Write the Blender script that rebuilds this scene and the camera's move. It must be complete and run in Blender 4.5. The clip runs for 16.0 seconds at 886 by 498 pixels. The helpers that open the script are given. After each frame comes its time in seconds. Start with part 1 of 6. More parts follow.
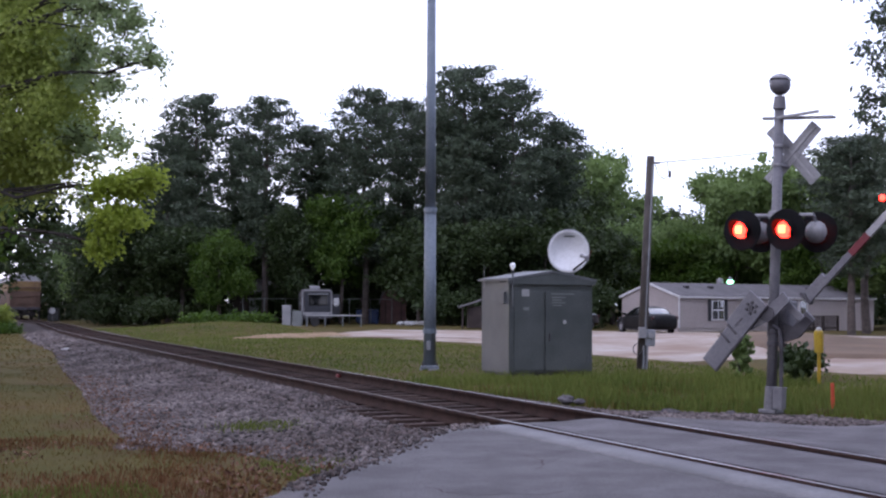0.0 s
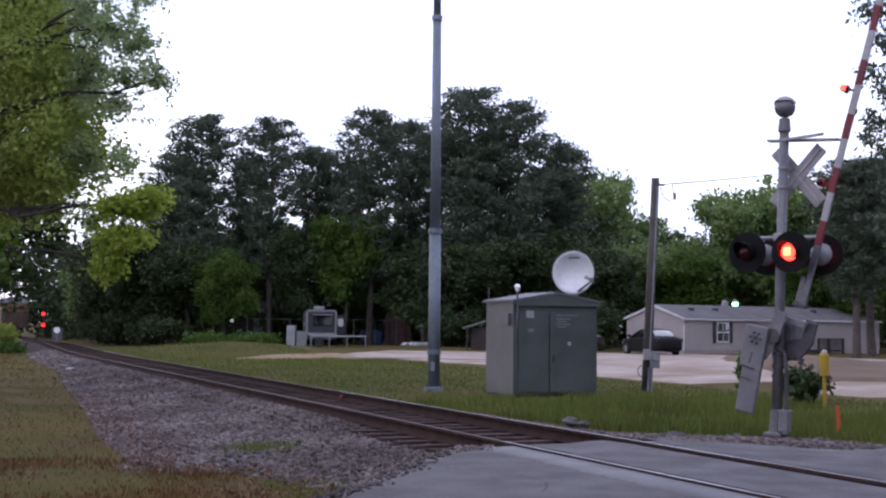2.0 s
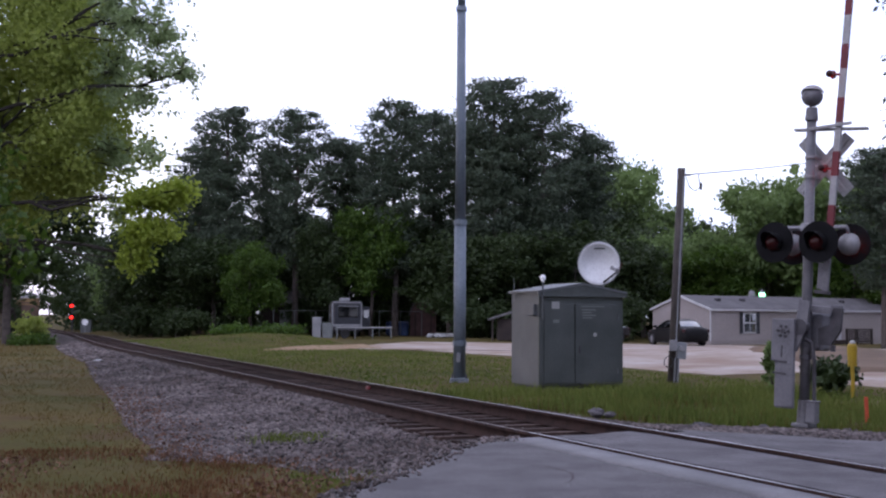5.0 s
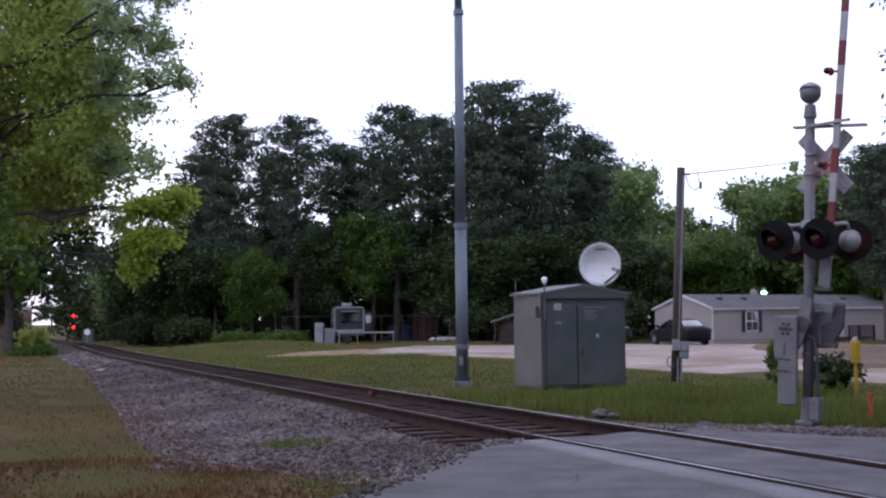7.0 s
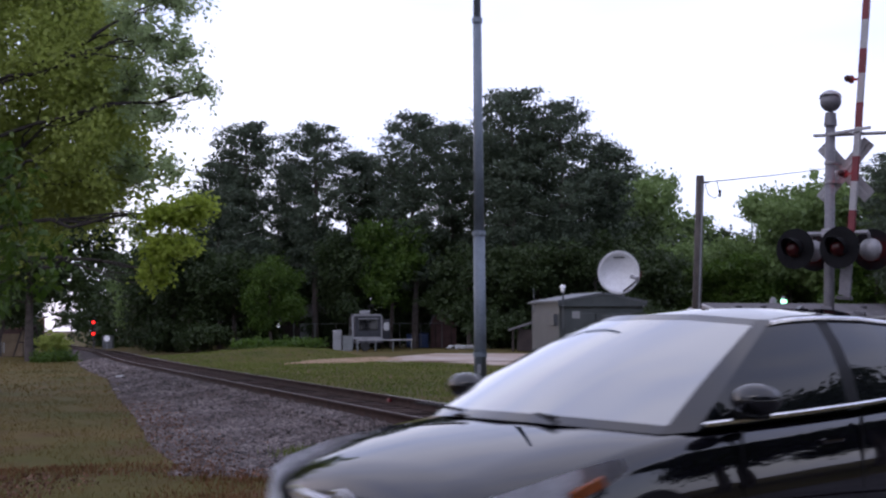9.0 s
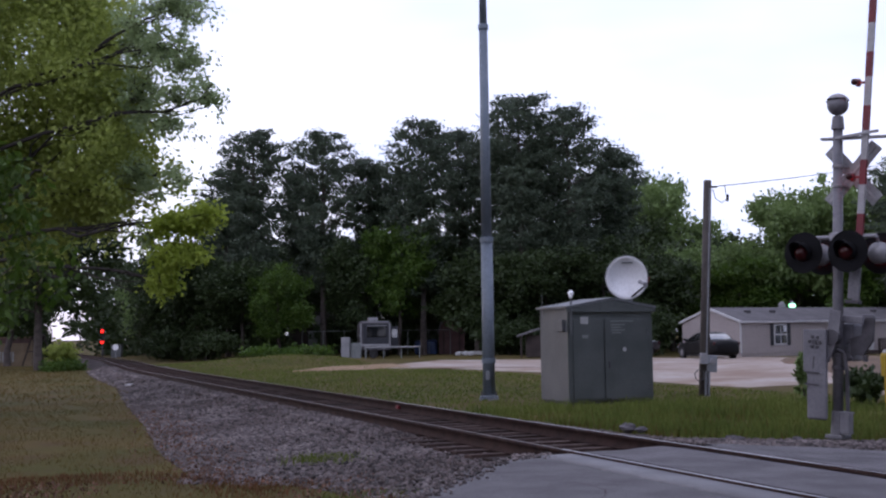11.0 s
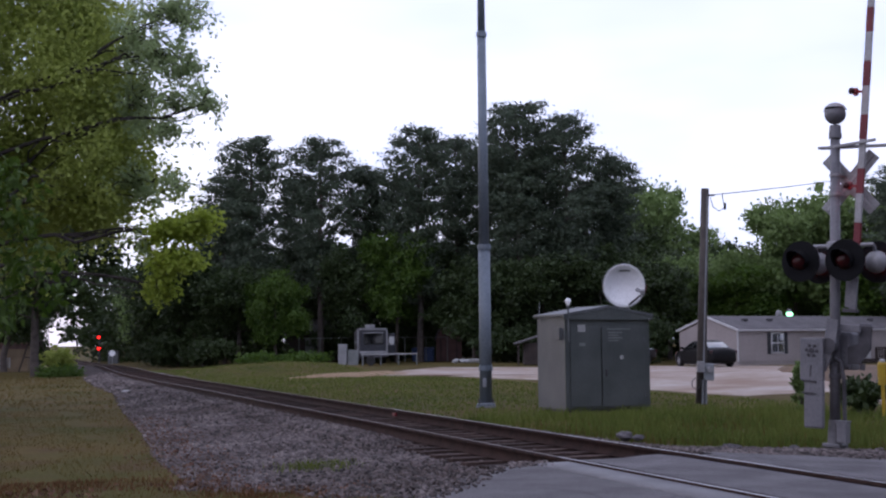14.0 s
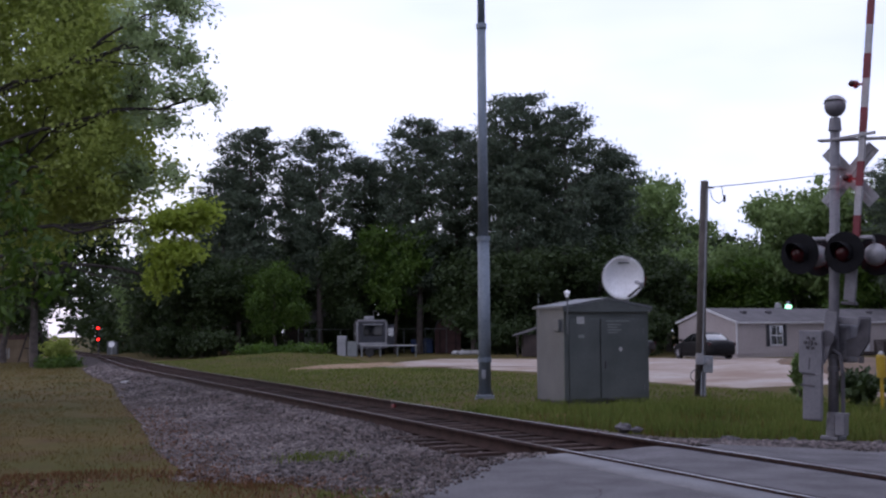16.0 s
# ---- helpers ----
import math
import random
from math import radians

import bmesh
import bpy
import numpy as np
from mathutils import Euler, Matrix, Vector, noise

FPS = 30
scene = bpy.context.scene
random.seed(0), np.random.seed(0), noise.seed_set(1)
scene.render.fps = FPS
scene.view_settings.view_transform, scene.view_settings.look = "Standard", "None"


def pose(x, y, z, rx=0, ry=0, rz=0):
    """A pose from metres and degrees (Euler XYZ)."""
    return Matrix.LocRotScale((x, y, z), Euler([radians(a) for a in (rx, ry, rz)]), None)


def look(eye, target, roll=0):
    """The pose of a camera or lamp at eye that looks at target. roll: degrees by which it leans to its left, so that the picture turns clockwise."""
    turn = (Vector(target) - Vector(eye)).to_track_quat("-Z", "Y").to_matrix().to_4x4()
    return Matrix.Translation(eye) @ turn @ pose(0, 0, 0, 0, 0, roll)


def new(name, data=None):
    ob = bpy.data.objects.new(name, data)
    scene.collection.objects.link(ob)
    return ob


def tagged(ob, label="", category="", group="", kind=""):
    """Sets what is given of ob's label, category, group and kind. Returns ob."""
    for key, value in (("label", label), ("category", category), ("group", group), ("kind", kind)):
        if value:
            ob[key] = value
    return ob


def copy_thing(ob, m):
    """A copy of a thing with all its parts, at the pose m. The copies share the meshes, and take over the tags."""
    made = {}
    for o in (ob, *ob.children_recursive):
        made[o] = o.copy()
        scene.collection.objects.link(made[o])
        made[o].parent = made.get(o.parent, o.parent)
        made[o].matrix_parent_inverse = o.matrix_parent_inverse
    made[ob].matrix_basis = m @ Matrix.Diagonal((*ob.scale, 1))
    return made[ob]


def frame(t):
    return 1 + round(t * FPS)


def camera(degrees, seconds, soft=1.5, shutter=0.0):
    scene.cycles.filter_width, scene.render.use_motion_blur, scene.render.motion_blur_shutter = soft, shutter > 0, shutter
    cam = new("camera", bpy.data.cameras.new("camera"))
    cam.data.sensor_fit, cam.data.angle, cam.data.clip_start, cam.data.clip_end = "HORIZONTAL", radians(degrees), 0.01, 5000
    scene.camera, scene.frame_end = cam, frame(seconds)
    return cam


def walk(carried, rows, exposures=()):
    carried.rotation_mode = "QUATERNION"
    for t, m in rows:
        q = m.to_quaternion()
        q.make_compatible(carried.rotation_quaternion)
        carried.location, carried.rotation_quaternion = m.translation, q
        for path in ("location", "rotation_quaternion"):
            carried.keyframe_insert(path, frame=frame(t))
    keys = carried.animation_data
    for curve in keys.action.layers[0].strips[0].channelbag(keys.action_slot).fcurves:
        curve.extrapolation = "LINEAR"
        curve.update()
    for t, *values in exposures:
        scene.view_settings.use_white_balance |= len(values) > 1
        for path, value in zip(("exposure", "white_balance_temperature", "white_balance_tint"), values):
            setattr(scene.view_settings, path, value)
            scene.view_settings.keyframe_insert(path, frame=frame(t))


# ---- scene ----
cam = camera(41.47, 16.0, soft=2.3, shutter=0.5)
EYE = 1.32
TURNS = [
    (0.0, -1.509, 2.686, 0.287), (0.5, -1.420, 2.780, 0.578), (1.0, -0.833, 2.944, 0.348), (1.5, -1.179, 3.789, 0.359),
    (2.0, -1.273, 3.713, 0.527), (2.5, -1.062, 3.849, 0.945), (3.0, -1.055, 3.615, 0.879), (3.5, -0.599, 2.937, 0.717),
    (4.0, 0.033, 3.295, 1.009), (6.5, -0.264, 3.234, -0.649), (7.0, 0.000, 3.450, -0.600), (7.5, 0.120, 3.352, -0.912),
    (8.0, 0.446, 3.434, -1.053), (8.5, 0.537, 3.111, -0.540), (9.0, 0.895, 3.834, -0.403), (9.2, 1.321, 3.718, -0.250),
    (11.3, 1.248, 4.197, -0.804), (11.5, 1.072, 4.202, -0.608), (12.0, 0.990, 4.297, -0.663), (12.5, 1.011, 4.486, -0.820),
    (13.0, 1.229, 4.627, -0.440), (13.5, 1.239, 4.340, -0.447), (14.0, 1.136, 4.511, -0.578), (14.5, 1.285, 4.358, -0.272),
    (15.0, 0.911, 4.397, -0.260), (15.5, 0.674, 4.470, -0.233), (16.0, 1.107, 4.105, -0.447),
]
walk(cam, [(t, pose(0, 0, EYE, 90 + pitch, 0, yaw) @ pose(0, 0, 0, 0, 0, roll)) for t, yaw, pitch, roll in TURNS],
     exposures=[(t, e, 6300, 22) for t, e in ((0.0, 0.14), (1.0, 0.06), (2.2, -0.06), (2.6, -0.1), (4.0, -0.12), (7.0, -0.15), (9.0, -0.3), (12.0, -0.38), (16.0, -0.43))])

# ---- sky and sun: an overcast evening ----
world = bpy.data.worlds.new("overcast_sky")
scene.world = world
world.use_nodes = True
wt = world.node_tree
wt.nodes.clear()
w_out = wt.nodes.new("ShaderNodeOutputWorld")
w_bg = wt.nodes.new("ShaderNodeBackground")
w_add = wt.nodes.new("ShaderNodeAddShader")
w_sky = wt.nodes.new("ShaderNodeTexSky")
w_sky.sky_type, w_sky.sun_disc = "NISHITA", False
w_sky.sun_elevation, w_sky.sun_rotation = radians(20), radians(-55)
w_skybg = wt.nodes.new("ShaderNodeBackground")
w_skybg.inputs["Strength"].default_value = 0.05
w_co = wt.nodes.new("ShaderNodeTexCoord")
w_map = wt.nodes.new("ShaderNodeMapping")
w_map.inputs["Scale"].default_value = (1.2, 1.2, 4.0)
w_no = wt.nodes.new("ShaderNodeTexNoise")
w_no.inputs["Scale"].default_value, w_no.inputs["Detail"].default_value = 1.6, 4.0
w_ra = wt.nodes.new("ShaderNodeValToRGB")
w_ra.color_ramp.elements[0].position, w_ra.color_ramp.elements[0].color = 0.36, (0.61, 0.70, 0.97, 1)
w_ra.color_ramp.elements[1].position, w_ra.color_ramp.elements[1].color = 0.62, (0.865, 0.915, 1.055, 1)
w_bg.inputs["Strength"].default_value = 1.5
for a, b in ((w_co.outputs["Generated"], w_map.inputs["Vector"]), (w_map.outputs["Vector"], w_no.inputs["Vector"]),
             (w_no.outputs["Fac"], w_ra.inputs["Fac"]), (w_ra.outputs["Color"], w_bg.inputs["Color"]),
             (w_sky.outputs["Color"], w_skybg.inputs["Color"]), (w_bg.outputs["Background"], w_add.inputs[0]),
             (w_skybg.outputs["Background"], w_add.inputs[1]), (w_add.outputs["Shader"], w_out.inputs["Surface"])):
    wt.links.new(a, b)
sun = new("sun", bpy.data.lights.new("sun", "SUN"))
sun.data.energy, sun.data.angle, sun.data.color = 0.5, radians(25), (1.0, 0.95, 0.9)
sun.matrix_world = look((0, 0, 30), (0.55, 0.6, 29.5))


# ---- materials ----
def surf(name, c1, c2, scale=3.0, rough=0.7, bump=0.2, fine=60.0, metal=0.0, c3=None, spec=0.5, dist=0.01, island=0.0, objrand=0.0, coat=0.0):
    """A rough surface: two tones in large patches, a third in fine grain, with relief."""
    m = bpy.data.materials.new(name)
    m.use_nodes = True
    nt = m.node_tree
    b = nt.nodes["Principled BSDF"]
    co = nt.nodes.new("ShaderNodeTexCoord")
    big, small = nt.nodes.new("ShaderNodeTexNoise"), nt.nodes.new("ShaderNodeTexNoise")
    big.inputs["Scale"].default_value, big.inputs["Detail"].default_value = scale, 5
    small.inputs["Scale"].default_value, small.inputs["Detail"].default_value = fine, 3
    ramp = nt.nodes.new("ShaderNodeValToRGB")
    ramp.color_ramp.elements[0].position, ramp.color_ramp.elements[1].position = 0.35, 0.65
    ramp.color_ramp.elements[0].color, ramp.color_ramp.elements[1].color = (*c1, 1), (*c2, 1)
    mix = nt.nodes.new("ShaderNodeMix")
    mix.data_type, mix.blend_type = "RGBA", "MIX"
    grain = nt.nodes.new("ShaderNodeMapRange")
    grain.inputs["From Min"].default_value, grain.inputs["From Max"].default_value = 0.45, 0.75
    grain.inputs["To Max"].default_value = 0.6
    c3 = c3 or tuple(0.55 * (a + d) / 2 for a, d in zip(c1, c2))
    mix.inputs["B"].default_value = (*c3, 1)
    bp = nt.nodes.new("ShaderNodeBump")
    bp.inputs["Strength"].default_value, bp.inputs["Distance"].default_value = bump, dist
    ln = nt.links.new
    ln(co.outputs["Object"], big.inputs["Vector"]), ln(co.outputs["Object"], small.inputs["Vector"])
    ln(big.outputs["Fac"], ramp.inputs["Fac"]), ln(ramp.outputs["Color"], mix.inputs["A"])
    ln(small.outputs["Fac"], grain.inputs["Value"]), ln(grain.outputs["Result"], mix.inputs["Factor"])
    colour = mix.outputs["Result"]
    if island or objrand:
        hsv, mr = nt.nodes.new("ShaderNodeHueSaturation"), nt.nodes.new("ShaderNodeMapRange")
        src = nt.nodes.new("ShaderNodeNewGeometry").outputs["Random Per Island"] if island else nt.nodes.new("ShaderNodeObjectInfo").outputs["Random"]
        k = island or objrand
        mr.inputs["To Min"].default_value, mr.inputs["To Max"].default_value = 1 - k, 1 + k
        ln(src, mr.inputs["Value"]), ln(mr.outputs["Result"], hsv.inputs["Value"]), ln(colour, hsv.inputs["Color"])
        colour = hsv.outputs["Color"]
    ln(colour, b.inputs["Base Color"])
    ln(small.outputs["Fac"], bp.inputs["Height"]), ln(bp.outputs["Normal"], b.inputs["Normal"])
    b.inputs["Roughness"].default_value, b.inputs["Metallic"].default_value = rough, metal
    b.inputs["Specular IOR Level"].default_value, b.inputs["Coat Weight"].default_value = spec, coat
    b.inputs["Coat Roughness"].default_value, b.inputs["Coat IOR"].default_value = 0.03, 1.6
    return m


def lawn(name, green, straw, brown, size=0.35):
    """Worn turf: green and straw in soft drifts, with brown patches and a fine dark grain."""
    m = surf(name, green, straw, size, 0.95, 0.6, 14, c3=tuple(0.5 * a for a in green), dist=0.03, spec=0.12)
    nt = m.node_tree
    b = nt.nodes["Principled BSDF"]
    old = b.inputs["Base Color"].links[0].from_socket
    co, no, mr, mix = (nt.nodes.new("ShaderNode" + k) for k in ("TexCoord", "TexNoise", "MapRange", "Mix"))
    no.inputs["Scale"].default_value, no.inputs["Detail"].default_value = size * 2.3, 6
    mr.inputs["From Min"].default_value, mr.inputs["From Max"].default_value, mr.inputs["To Max"].default_value = 0.52, 0.68, 0.85
    mix.data_type = "RGBA"
    mix.inputs["B"].default_value = (*brown, 1)
    nt.links.new(co.outputs["Object"], no.inputs["Vector"]), nt.links.new(no.outputs["Fac"], mr.inputs["Value"])
    nt.links.new(mr.outputs["Result"], mix.inputs["Factor"]), nt.links.new(old, mix.inputs["A"])
    nt.links.new(mix.outputs["Result"], b.inputs["Base Color"])
    return m


def leafy(name, c1, c2, thin=0.35, rough=0.55, spec=0.3):
    """Leaves: a tone for each leaf, and some light shining through."""
    m = bpy.data.materials.new(name)
    m.use_nodes = True
    nt = m.node_tree
    b, out = nt.nodes["Principled BSDF"], nt.nodes["Material Output"]
    geo, ramp, co, no = (nt.nodes.new("ShaderNode" + k) for k in ("NewGeometry", "ValToRGB", "TexCoord", "TexNoise"))
    no.inputs["Scale"].default_value = 0.35
    add, half = nt.nodes.new("ShaderNodeMath"), nt.nodes.new("ShaderNodeMath")
    half.operation, half.inputs[1].default_value = "MULTIPLY", 0.5
    ramp.color_ramp.elements[0].position, ramp.color_ramp.elements[1].position = 0.3, 0.8
    ramp.color_ramp.elements[0].color, ramp.color_ramp.elements[1].color = (*c1, 1), (*c2, 1)
    tr, mx = nt.nodes.new("ShaderNodeBsdfTranslucent"), nt.nodes.new("ShaderNodeMixShader")
    mx.inputs["Fac"].default_value = thin
    ln = nt.links.new
    ln(geo.outputs["Random Per Island"], half.inputs[0]), ln(half.outputs[0], add.inputs[0])
    ln(co.outputs["Object"], no.inputs["Vector"]), ln(no.outputs["Fac"], add.inputs[1])
    ln(add.outputs[0], ramp.inputs["Fac"])
    ln(ramp.outputs["Color"], b.inputs["Base Color"]), ln(ramp.outputs["Color"], tr.inputs["Color"])
    ln(b.outputs["BSDF"], mx.inputs[1]), ln(tr.outputs["BSDF"], mx.inputs[2]), ln(mx.outputs["Shader"], out.inputs["Surface"])
    b.inputs["Roughness"].default_value = rough
    b.inputs["Specular IOR Level"].default_value = spec
    return m


def glow(name, colour, strength):
    m = bpy.data.materials.new(name)
    m.use_nodes = True
    b = m.node_tree.nodes["Principled BSDF"]
    b.inputs["Base Color"].default_value = (*colour, 1)
    b.inputs["Emission Color"].default_value = (*colour, 1)
    b.inputs["Emission Strength"].default_value = strength
    return m


def glassy(name, tint, rough=0.03, ior=1.9):
    m = surf(name, tint, tint, 2, rough, 0.0, 5)
    b = m.node_tree.nodes["Principled BSDF"]
    b.inputs["Specular IOR Level"].default_value = 0.8
    b.inputs["Coat Weight"].default_value, b.inputs["Coat IOR"].default_value, b.inputs["Coat Roughness"].default_value = 1.0, ior, 0.01
    return m


